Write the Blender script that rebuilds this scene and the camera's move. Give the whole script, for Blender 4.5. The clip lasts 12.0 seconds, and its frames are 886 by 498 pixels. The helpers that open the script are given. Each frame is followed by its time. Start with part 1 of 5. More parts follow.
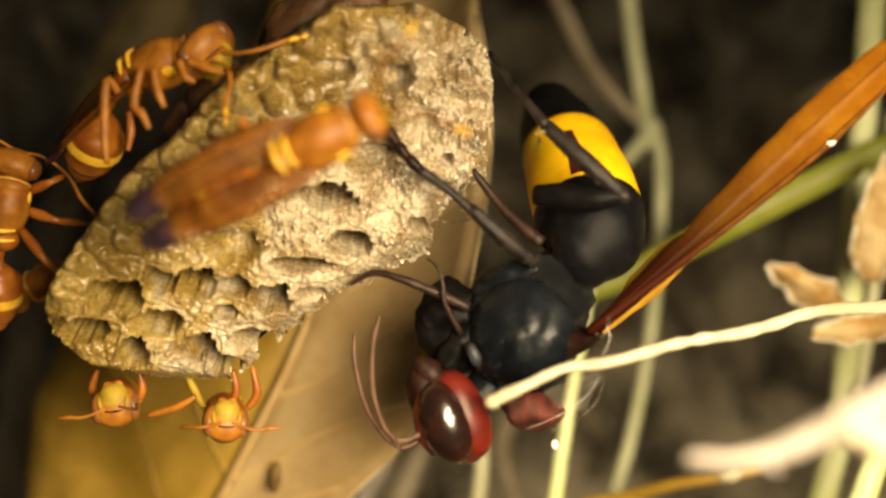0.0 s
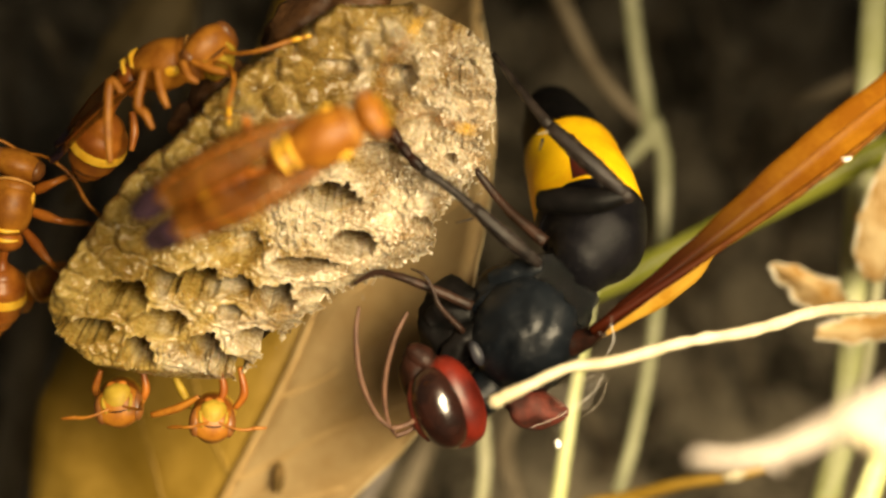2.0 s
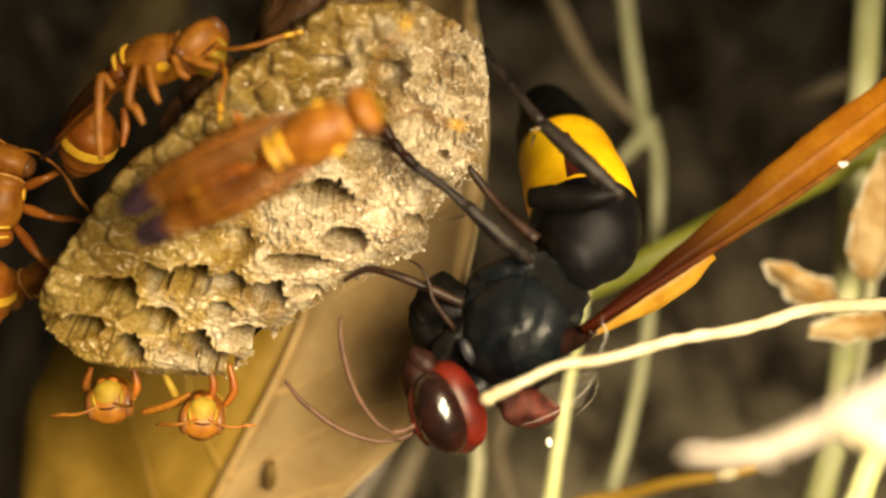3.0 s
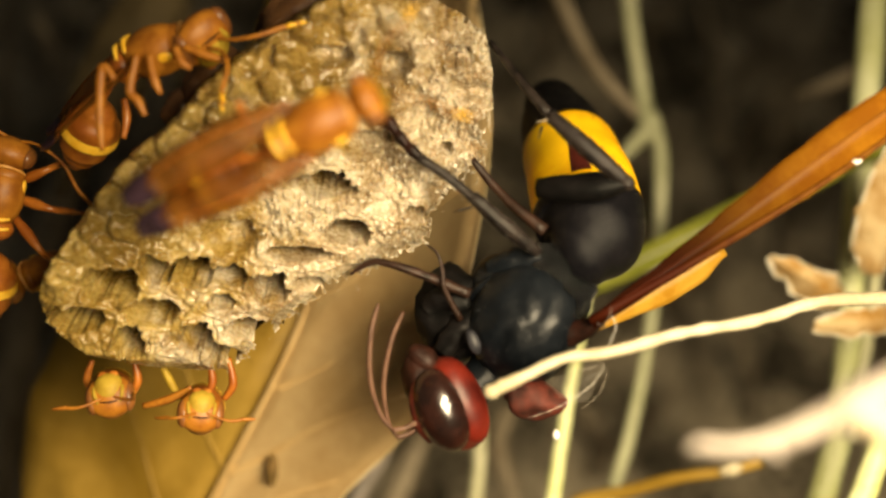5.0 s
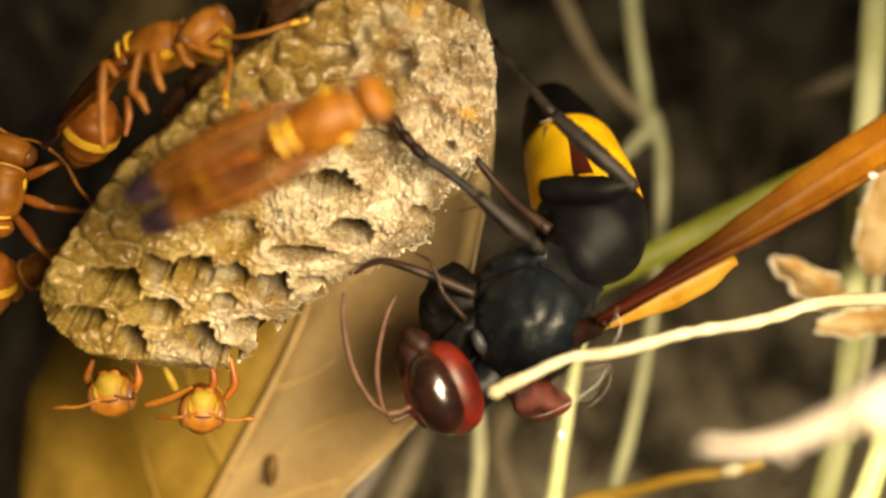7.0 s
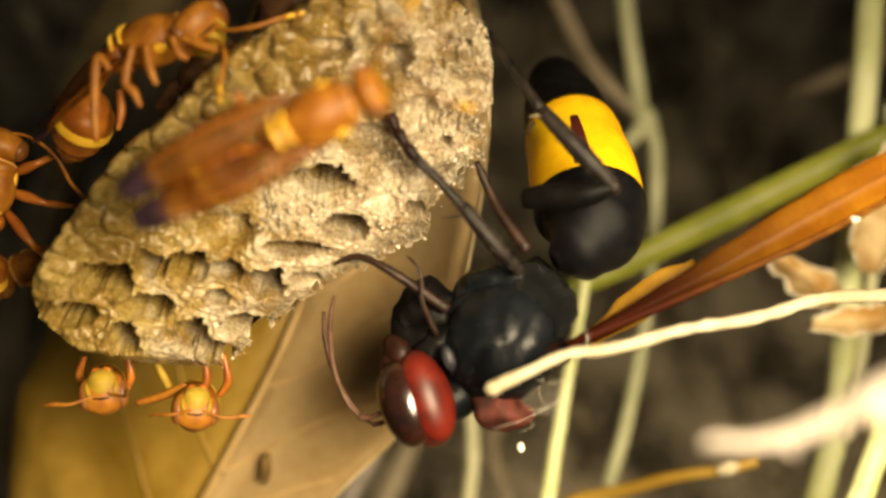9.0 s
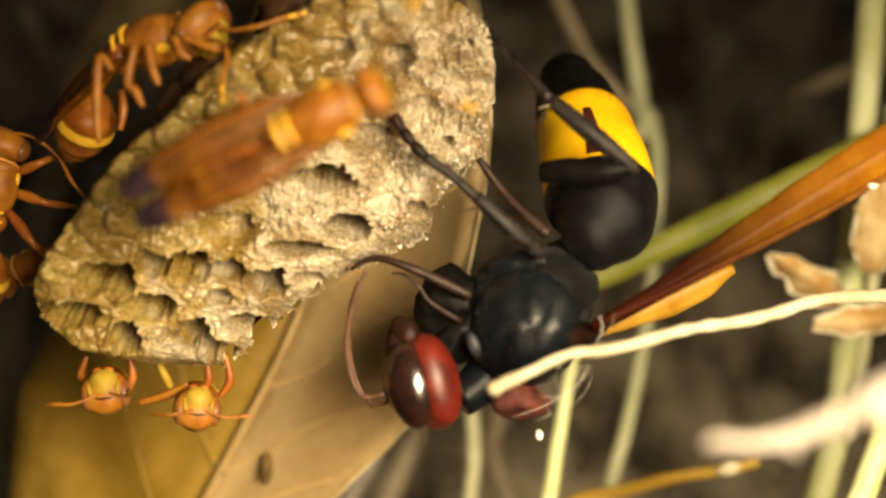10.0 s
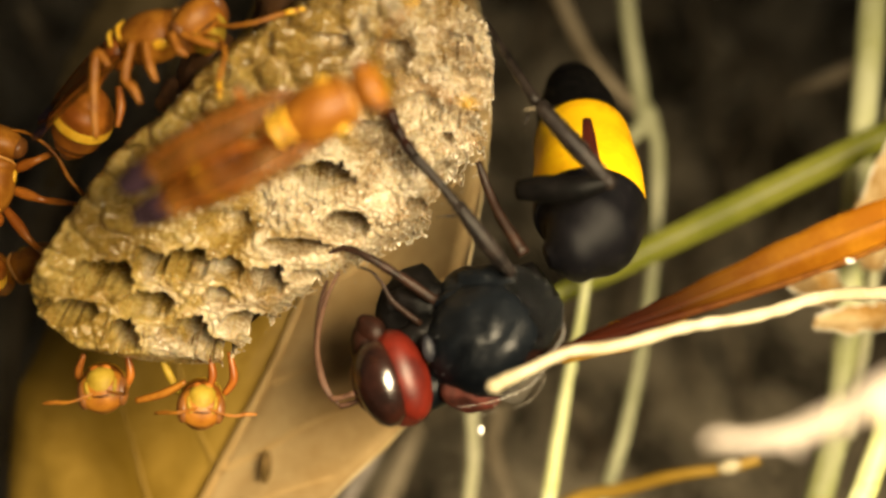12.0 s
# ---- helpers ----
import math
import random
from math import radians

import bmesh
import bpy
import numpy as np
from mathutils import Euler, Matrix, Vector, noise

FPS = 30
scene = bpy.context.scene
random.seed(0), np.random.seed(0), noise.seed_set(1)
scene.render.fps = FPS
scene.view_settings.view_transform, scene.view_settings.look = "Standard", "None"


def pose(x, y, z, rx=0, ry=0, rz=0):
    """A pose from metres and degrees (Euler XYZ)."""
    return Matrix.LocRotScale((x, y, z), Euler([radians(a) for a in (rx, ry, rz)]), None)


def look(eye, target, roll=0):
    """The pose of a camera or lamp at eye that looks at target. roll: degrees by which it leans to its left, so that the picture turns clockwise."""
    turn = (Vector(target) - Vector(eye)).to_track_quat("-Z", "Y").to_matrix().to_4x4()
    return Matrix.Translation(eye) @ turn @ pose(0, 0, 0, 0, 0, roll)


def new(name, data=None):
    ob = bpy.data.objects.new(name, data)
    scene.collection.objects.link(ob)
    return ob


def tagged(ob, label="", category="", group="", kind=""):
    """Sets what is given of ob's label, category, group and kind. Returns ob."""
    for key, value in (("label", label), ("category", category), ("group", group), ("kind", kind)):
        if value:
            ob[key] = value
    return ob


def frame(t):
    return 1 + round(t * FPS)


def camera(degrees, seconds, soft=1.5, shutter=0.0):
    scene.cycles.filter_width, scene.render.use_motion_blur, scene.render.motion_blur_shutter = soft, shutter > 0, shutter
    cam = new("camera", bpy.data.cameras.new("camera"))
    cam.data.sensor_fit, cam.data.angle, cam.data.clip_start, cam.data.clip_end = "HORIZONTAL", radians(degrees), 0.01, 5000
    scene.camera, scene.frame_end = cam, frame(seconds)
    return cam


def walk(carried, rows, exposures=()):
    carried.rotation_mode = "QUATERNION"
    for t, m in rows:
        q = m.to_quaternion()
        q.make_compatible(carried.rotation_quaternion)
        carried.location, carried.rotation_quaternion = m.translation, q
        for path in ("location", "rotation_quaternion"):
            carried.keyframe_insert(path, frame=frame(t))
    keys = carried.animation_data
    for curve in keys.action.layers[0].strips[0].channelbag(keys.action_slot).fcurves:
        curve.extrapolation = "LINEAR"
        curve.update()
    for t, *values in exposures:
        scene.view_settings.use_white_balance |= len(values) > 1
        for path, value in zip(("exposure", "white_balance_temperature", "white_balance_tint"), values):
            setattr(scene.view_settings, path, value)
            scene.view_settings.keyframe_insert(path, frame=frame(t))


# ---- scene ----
# A hornet robbing a paper-wasp nest among dry stems, filmed close up by torchlight.
# The set is laid out in millimetres: x right, y up the slope of the view, z towards the viewer;
# SET turns and lifts it into the world, 104 mm above the soil.
from collections import defaultdict

MM = 0.001
TILT = 36.0
HEIGHT = 104.0
SET = Matrix.Translation((0, 0, HEIGHT * MM)) @ pose(0, 0, 0, TILT)

cam = camera(40, 12.0, soft=2.6)
cam.data.dof.use_dof = True
cam.data.dof.focus_distance = 0.0735
cam.data.dof.aperture_fstop = 19.0

CAMERA_PATH = [
    (0, 0, 0, 71.4, -0, 0, -0),
    (0.5, -0.172, -0.006, 71.613, 0.083, -0.081, -0.007),
    (1, 0.147, -0.04, 71.539, 0.015, 0.241, -0.12),
    (1.5, 0.17, -0.082, 71.437, 0.02, 0.355, -0.106),
    (2, -0.04, -0.071, 71.445, 0.047, 0.119, -0.074),
    (2.5, 0.097, -0.14, 71.358, -0.044, -0.012, 0.057),
    (3, 0.116, -0.23, 71.219, 0.036, -0.122, 0.052),
    (5, -0.064, -0.636, 70.69, 0.017, -0.108, 0.114),
    (5.5, -0.399, -0.586, 70.594, 0.06, -0.368, 0.243),
    (6, -0.68, -0.59, 70.511, 0.079, -0.522, 0.32),
    (6.5, -0.71, -0.67, 70.609, 0.152, -0.491, 0.337),
    (7, -0.567, -0.671, 70.374, 0.006, -0.361, 0.257),
    (9, -0.925, -0.94, 69.77, 0.031, -0.85, 0.315),
    (9.5, -1.019, -0.995, 69.82, 0.082, -0.841, 0.302),
    (10, -1.057, -0.952, 69.79, 0.046, -0.867, 0.343),
    (10.5, -0.961, -0.996, 69.828, -0.007, -0.796, 0.263),
    (11, -0.915, -1.038, 69.624, -0.026, -0.725, 0.238),
    (11.5, -0.873, -0.989, 69.523, -0.044, -0.745, 0.227),
    (12, -0.982, -1.019, 69.455, -0.03, -0.861, 0.326),
]

walk(cam, [(t, SET @ pose(x * MM, y * MM, z * MM, rx, ry, rz)) for t, x, y, z, rx, ry, rz in CAMERA_PATH],
     exposures=[(0.0, 0.0), (12.0, 0.0)])

# ---- light: a lamp panel up beside the lens, a faint night sky ----
world = bpy.data.worlds.new("night_sky")
scene.world = world
world.use_nodes = True
world.node_tree.nodes["Background"].inputs["Color"].default_value = (0.85, 0.77, 0.62, 1)
world.node_tree.nodes["Background"].inputs["Strength"].default_value = 0.056

torch_data = bpy.data.lights.new("lamp_panel", "AREA")
torch_data.shape, torch_data.size, torch_data.size_y = "RECTANGLE", 0.042, 0.032
torch_data.energy, torch_data.color = 0.090, (1.0, 0.80, 0.49)
torch_data.spread = radians(86)
torch = new("lamp_panel", torch_data)
torch.matrix_world = look(SET @ Vector((0.028, 0.003, 0.074)), SET @ Vector((0.009, -0.031, 0)))


# ---- materials ----
def mat(name, a, b, size, rough=0.5, bump=0.3, depth=0.1, spec=0.5, fine=0.0, through_light=0.0, alpha=1.0, ramp=(0.35, 0.65), coat=0.0):
    """A surface that varies between colours a and b in patches of about size mm, with relief of depth mm."""
    m = bpy.data.materials.new(name)
    m.use_nodes = True
    nt = m.node_tree
    bsdf = nt.nodes["Principled BSDF"]
    co = nt.nodes.new("ShaderNodeTexCoord")
    big = nt.nodes.new("ShaderNodeTexNoise")
    big.inputs["Scale"].default_value, big.inputs["Detail"].default_value = 1000 / size, 5
    small = nt.nodes.new("ShaderNodeTexNoise")
    small.inputs["Scale"].default_value, small.inputs["Detail"].default_value = 9000 / size, 6
    small.inputs["Roughness"].default_value = 0.65
    for n in (big, small):
        nt.links.new(co.outputs["Object"], n.inputs["Vector"])
    mixf = nt.nodes.new("ShaderNodeMath")
    mixf.operation = "MULTIPLY_ADD"
    mixf.inputs[1].default_value, mixf.inputs[2].default_value = 0.35 + fine, -0.17 - fine / 2
    nt.links.new(small.outputs["Fac"], mixf.inputs[0])
    add = nt.nodes.new("ShaderNodeMath")
    nt.links.new(big.outputs["Fac"], add.inputs[0])
    nt.links.new(mixf.outputs[0], add.inputs[1])
    cr = nt.nodes.new("ShaderNodeValToRGB")
    cr.color_ramp.elements[0].position, cr.color_ramp.elements[1].position = ramp
    cr.color_ramp.elements[0].color, cr.color_ramp.elements[1].color = (*a, 1), (*b, 1)
    nt.links.new(add.outputs[0], cr.inputs["Fac"])
    nt.links.new(cr.outputs["Color"], bsdf.inputs["Base Color"])
    rr = nt.nodes.new("ShaderNodeMapRange")
    rr.inputs["To Min"].default_value, rr.inputs["To Max"].default_value = max(rough - 0.12, 0.03), min(rough + 0.12, 1)
    nt.links.new(small.outputs["Fac"], rr.inputs["Value"])
    nt.links.new(rr.outputs[0], bsdf.inputs["Roughness"])
    bsdf.inputs["Specular IOR Level"].default_value = spec
    bsdf.inputs["Coat Weight"].default_value = coat
    bsdf.inputs["Alpha"].default_value = alpha
    if bump:
        bp = nt.nodes.new("ShaderNodeBump")
        bp.inputs["Strength"].default_value, bp.inputs["Distance"].default_value = bump, depth * MM
        nt.links.new(small.outputs["Fac"], bp.inputs["Height"])
        nt.links.new(bp.outputs[0], bsdf.inputs["Normal"])
    if through_light:
        tl = nt.nodes.new("ShaderNodeBsdfTranslucent")
        nt.links.new(cr.outputs["Color"], tl.inputs["Color"])
        mx = nt.nodes.new("ShaderNodeMixShader")
        mx.inputs[0].default_value = through_light
        nt.links.new(bsdf.outputs[0], mx.inputs[1])
        nt.links.new(tl.outputs[0], mx.inputs[2])
        nt.links.new(mx.outputs[0], nt.nodes["Material Output"].inputs["Surface"])
    return m


SOIL = mat("soil", (0.035, 0.029, 0.019), (0.42, 0.355, 0.25), 17, 0.9, 0.8, 1.5, 0.2, fine=0.45, ramp=(0.40, 0.60))
PAPER = mat("nest_paper", (0.18, 0.106, 0.020), (0.36, 0.242, 0.068), 2.6, 0.27, 0.42, 0.12, 0.8, fine=0.3, through_light=0.06, ramp=(0.36, 0.66))
PAPER_WHITE = mat("bleached_nest_paper", (0.56, 0.49, 0.36), (0.82, 0.77, 0.66), 0.9, 0.20, 0.5, 0.1, 0.8, fine=0.6, through_light=0.16, ramp=(0.36, 0.6))
PAPER_BACK = mat("nest_backing", (0.055, 0.023, 0.008), (0.15, 0.07, 0.024), 3, 0.42, 0.6, 0.2, 0.5)
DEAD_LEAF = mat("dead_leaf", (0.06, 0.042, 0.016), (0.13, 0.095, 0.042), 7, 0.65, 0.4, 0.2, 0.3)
LEAF_DRY = mat("dry_leaf", (0.39, 0.255, 0.105), (0.54, 0.39, 0.19), 9, 0.6, 0.3, 0.15, 0.35, through_light=0.2)
LEAF_GOLD = mat("golden_dry_leaf", (0.26, 0.152, 0.014), (0.40, 0.25, 0.040), 10, 0.55, 0.3, 0.15, 0.35, through_light=0.2)
DARK_SPOT = mat("brown_blemish", (0.10, 0.06, 0.015), (0.20, 0.12, 0.04), 1.0, 0.7, 0.4, 0.1, 0.2)
# pale colour standing in for the highlight on the leaf's edge
LEAF_RIM_LIGHT = mat("leaf_rim_highlight", (0.55, 0.42, 0.20), (0.72, 0.58, 0.34), 3, 0.5, 0.3, 0.1)
LEAF_VEIN = mat("dry_leaf_vein", (0.42, 0.27, 0.10), (0.52, 0.36, 0.16), 3, 0.6, 0.3, 0.1)
STEM_PALE = mat("pale_stem", (0.40, 0.39, 0.22), (0.60, 0.58, 0.40), 5, 0.5, 0.3, 0.1, 0.4)
STEM_OLIVE = mat("olive_stem", (0.29, 0.30, 0.16), (0.46, 0.46, 0.29), 5, 0.5, 0.3, 0.1, 0.4)
STEM_GREEN = mat("green_stem", (0.50, 0.53, 0.20), (0.74, 0.76, 0.46), 6, 0.45, 0.3, 0.1, 0.4)
BLADE_GREEN = mat("green_blade", (0.20, 0.22, 0.022), (0.32, 0.33, 0.05), 5, 0.5, 0.2, 0.1, 0.2, through_light=0.2)
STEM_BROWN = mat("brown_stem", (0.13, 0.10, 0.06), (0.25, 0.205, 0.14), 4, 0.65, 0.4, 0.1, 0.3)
LITTER = mat("dead_grass", (0.06, 0.045, 0.028), (0.26, 0.21, 0.14), 9, 0.7, 0.4, 0.2, 0.2, ramp=(0.4, 0.6))
TWIG = mat("straw_twig", (0.38, 0.32, 0.20), (0.58, 0.51, 0.36), 2.5, 0.55, 0.5, 0.12, 0.4)
TWIG_THICK = mat("dry_branch", (0.20, 0.17, 0.145), (0.34, 0.30, 0.27), 4, 0.6, 0.5, 0.2, 0.3)
CURL_RIM = mat("pale_leaf_rim", (0.66, 0.58, 0.40), (0.85, 0.80, 0.66), 2, 0.6, 0.4, 0.1, 0.3)
CURL = mat("curled_leaf", (0.52, 0.28, 0.06), (0.86, 0.68, 0.38), 2.2, 0.6, 0.6, 0.2, 0.3, through_light=0.35)
BLACK = mat("black_cuticle", (0.0016, 0.0022, 0.0032), (0.005, 0.0066, 0.009), 5.0, 0.36, 0.28, 0.16, 0.24)
JET = mat("jet_black_cuticle", (0.002, 0.002, 0.002), (0.006, 0.005, 0.005), 1.2, 0.5, 0.4, 0.05, 0.12)
BLACK_SHINE = mat("downy_black_cuticle", (0.003, 0.003, 0.004), (0.006, 0.0055, 0.007), 1.6, 0.34, 0.8, 0.08, 0.13)
WRINKLED = mat("wrinkled_black_cuticle", (0.0015, 0.002, 0.0025), (0.004, 0.005, 0.006), 0.7, 0.24, 1.0, 0.3, 0.6)
LEG_DARK = mat("dark_leg_cuticle", (0.006, 0.0045, 0.004), (0.026, 0.019, 0.016), 1.0, 0.36, 0.8, 0.06, 0.30)
SHIN_BROWN = mat("brown_leg_cuticle", (0.010, 0.005, 0.003), (0.036, 0.017, 0.011), 1.0, 0.4, 0.6, 0.06, 0.3)
BROWN_DARK = mat("dark_brown_cuticle", (0.006, 0.003, 0.002), (0.024, 0.008, 0.005), 1.0, 0.42, 0.5, 0.05, 0.16)
YELLOW = mat("yellow_band", (0.86, 0.40, 0.004), (0.97, 0.58, 0.006), 3.0, 0.36, 0.15, 0.03, 0.22)
RED = mat("red_brown_cuticle", (0.0525, 0.0045, 0.00225), (0.12, 0.0105, 0.0045), 1.3, 0.42, 0.25, 0.03, 0.38)
MAHOGANY = mat("mahogany_cuticle", (0.025, 0.006, 0.004), (0.075, 0.013, 0.007), 1.4, 0.32, 0.3, 0.03, 0.45)
FEELER = mat("brown_feeler", (0.05, 0.022, 0.013), (0.12, 0.06, 0.036), 1.0, 0.5, 0.3, 0.03, 0.3)
COLLAR = mat("dull_red_cuticle", (0.018, 0.005, 0.003), (0.11, 0.022, 0.013), 1.3, 0.6, 0.8, 0.1, 0.3)
EYE = mat("compound_eye", (0.009, 0.004, 0.003), (0.026, 0.008, 0.005), 2.0, 0.2, 0.05, 0.01, 0.7, coat=0.4)
WING = mat("amber_wing", (0.30, 0.105, 0.005), (0.48, 0.21, 0.012), 3.0, 0.40, 0.15, 0.06, 0.06, through_light=0.15, alpha=0.93)


def darken_root(m, length, root):
    """The pigment deepens towards the root of a wing that lies along x."""
    nt = m.node_tree
    bsdf = nt.nodes["Principled BSDF"]
    src = bsdf.inputs["Base Color"].links[0].from_socket
    co = nt.nodes.new("ShaderNodeTexCoord")
    sep = nt.nodes.new("ShaderNodeSeparateXYZ")
    nt.links.new(co.outputs["Object"], sep.inputs[0])
    mr = nt.nodes.new("ShaderNodeMapRange")
    mr.interpolation_type = "SMOOTHSTEP"
    mr.inputs["From Min"].default_value, mr.inputs["From Max"].default_value = 0.2 * length * MM, length * MM
    nt.links.new(sep.outputs["X"], mr.inputs["Value"])
    mx = nt.nodes.new("ShaderNodeMix")
    mx.data_type = "RGBA"
    nt.links.new(mr.outputs[0], mx.inputs["Factor"])
    mx.inputs["A"].default_value = (*root, 1)
    nt.links.new(src, mx.inputs["B"])
    nt.links.new(mx.outputs["Result"], bsdf.inputs["Base Color"])
    for n in nt.nodes:
        if n.bl_idname == "ShaderNodeBsdfTranslucent":
            nt.links.new(mx.outputs["Result"], n.inputs["Color"])


def bleach(m, a, b, along, across, low, high, grain):
    """A second pigment from a to b that takes over along the comb, in patches; along and across: shares for each mm."""
    nt = m.node_tree
    bsdf = nt.nodes["Principled BSDF"]
    src = bsdf.inputs["Base Color"].links[0].from_socket
    ramp = next(n for n in nt.nodes if n.bl_idname == "ShaderNodeValToRGB")
    co = nt.nodes.new("ShaderNodeTexCoord")
    cr = nt.nodes.new("ShaderNodeValToRGB")
    cr.color_ramp.elements[0].position, cr.color_ramp.elements[1].position = 0.38, 0.62
    cr.color_ramp.elements[0].color, cr.color_ramp.elements[1].color = (*a, 1), (*b, 1)
    nt.links.new(ramp.inputs["Fac"].links[0].from_socket, cr.inputs["Fac"])
    dot = nt.nodes.new("ShaderNodeVectorMath")
    dot.operation = "DOT_PRODUCT"
    dot.inputs[1].default_value = [1000 * (along * u + across * v) for u, v in ((0.83, 0.56), (0.56, -0.83), (0, 0))]
    nt.links.new(co.outputs["Object"], dot.inputs[0])
    nz = nt.nodes.new("ShaderNodeTexNoise")
    nz.inputs["Scale"].default_value, nz.inputs["Detail"].default_value, nz.inputs["Roughness"].default_value = 1000 / grain, 6, 0.6
    nt.links.new(co.outputs["Object"], nz.inputs["Vector"])
    add = nt.nodes.new("ShaderNodeMath")
    add.operation = "MULTIPLY_ADD"
    add.inputs[1].default_value = 2.0
    nt.links.new(nz.outputs["Fac"], add.inputs[0])
    nt.links.new(dot.outputs["Value"], add.inputs[2])
    mr = nt.nodes.new("ShaderNodeMapRange")
    mr.interpolation_type = "SMOOTHSTEP"
    mr.inputs["From Min"].default_value, mr.inputs["From Max"].default_value = low + 1.0, high + 1.0
    nt.links.new(add.outputs[0], mr.inputs["Value"])
    mx = nt.nodes.new("ShaderNodeMix")
    mx.data_type = "RGBA"
    nt.links.new(mr.outputs[0], mx.inputs["Factor"])
    nt.links.new(src, mx.inputs["A"])
    nt.links.new(cr.outputs["Color"], mx.inputs["B"])
    nt.links.new(mx.outputs["Result"], bsdf.inputs["Base Color"])
    for n in nt.nodes:
        if n.bl_idname == "ShaderNodeBsdfTranslucent":
            nt.links.new(mx.outputs["Result"], n.inputs["Color"])


waxy = PAPER.node_tree.nodes["Principled BSDF"]
waxy.inputs["Subsurface Weight"].default_value, waxy.inputs["Subsurface Scale"].default_value = 0.18, 0.5 * MM
waxy.inputs["Subsurface Radius"].default_value = (1.0, 0.6, 0.25)
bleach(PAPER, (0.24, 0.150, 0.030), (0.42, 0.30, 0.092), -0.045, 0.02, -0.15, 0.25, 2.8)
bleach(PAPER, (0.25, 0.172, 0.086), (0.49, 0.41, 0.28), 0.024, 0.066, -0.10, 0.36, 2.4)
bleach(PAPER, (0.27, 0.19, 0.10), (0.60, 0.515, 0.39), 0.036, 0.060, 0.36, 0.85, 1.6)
darken_root(WING, 25, (0.020, 0.004, 0.001))
WING_VEIN = mat("wing_vein", (0.10, 0.035, 0.005), (0.20, 0.08, 0.008), 1.0, 0.5, 0.2, 0.03, 0.05)
darken_root(WING_VEIN, 20, (0.032, 0.006, 0.002))
WING_PALE = mat("pale_hind_wing", (0.38, 0.19, 0.012), (0.52, 0.30, 0.035), 2.0, 0.4, 0.3, 0.05, 0.25, through_light=0.35, alpha=0.85)
# hair on the back shield, paled so its colour gives sheen and glints
SHEEN_FUZZ = mat("grey_sheen_hair", (0.04, 0.043, 0.048), (0.16, 0.165, 0.175), 0.5, 0.5, 0, 0.01, 0.3)
SILK = mat("dusty_silk", (0.30, 0.26, 0.20), (0.55, 0.50, 0.42), 0.5, 0.4, 0.3, 0.02, 0.5)
LEG_HAIR = mat("grizzled_hair", (0.035, 0.03, 0.027), (0.09, 0.08, 0.07), 0.5, 0.5, 0, 0.01, 0.4)
FILM = mat("clear_wing", (0.30, 0.26, 0.20), (0.50, 0.45, 0.38), 1.5, 0.25, 0.4, 0.05, 0.6, alpha=0.05)
TEGULA = mat("grey_tegula", (0.010, 0.010, 0.013), (0.035, 0.035, 0.042), 0.8, 0.4, 0.3, 0.03, 0.2)
AMBER = mat("amber_cuticle", (0.28, 0.092, 0.007), (0.48, 0.19, 0.018), 0.9, 0.46, 0.3, 0.04, 0.45, through_light=0.2)
AMBER_DEEP = mat("deep_amber_cuticle", (0.24, 0.065, 0.007), (0.44, 0.15, 0.017), 1.5, 0.36, 0.2, 0.03, 0.5)
FACE = mat("yellow_face", (0.25, 0.15, 0.010), (0.40, 0.275, 0.030), 0.8, 0.55, 0.4, 0.05, 0.25)
BAR = mat("yellow_marking", (0.80, 0.42, 0.02), (0.90, 0.55, 0.05), 0.8, 0.4, 0.1, 0.02)
NECK_LINE = mat("pale_amber_line", (0.52, 0.24, 0.05), (0.68, 0.36, 0.09), 0.8, 0.45, 0.2, 0.02)
WASP_EYE = mat("brown_compound_eye", (0.13, 0.045, 0.010), (0.24, 0.09, 0.018), 1.0, 0.42, 0.05, 0.01, 0.6)
WASP_WING = mat("smoky_amber_wing", (0.20, 0.065, 0.006), (0.42, 0.17, 0.025), 1.2, 0.3, 0.6, 0.08, 0.5, through_light=0.3, alpha=0.36)
WING_TIP = mat("violet_wing_tip", (0.016, 0.009, 0.012), (0.05, 0.026, 0.042), 0.8, 0.3, 0.2, 0.03, 0.5, alpha=0.85)
WHITE = mat("white_grain", (0.75, 0.72, 0.65), (0.85, 0.83, 0.78), 0.5, 0.5, 0.3, 0.03)

# ---- shape helpers ----
PIVOT = {}


def spline(pts, radii, steps):
    """Catmull-Rom through pts with radii interpolated."""
    P = [Vector(p) for p in pts]
    out, rad = [], []
    for i in range(len(P) - 1):
        p0, p1, p2, p3 = P[max(i - 1, 0)], P[i], P[i + 1], P[min(i + 2, len(P) - 1)]
        for k in range(steps):
            t = k / steps
            out.append(0.5 * (2 * p1 + (p2 - p0) * t + (2 * p0 - 5 * p1 + 4 * p2 - p3) * t * t + (3 * p1 - p0 - 3 * p2 + p3) * t ** 3))
            s = t * t * (3 - 2 * t)
            rad.append(radii[i] * (1 - s) + radii[i + 1] * s)
    out.append(P[-1])
    rad.append(radii[-1])
    return out, rad


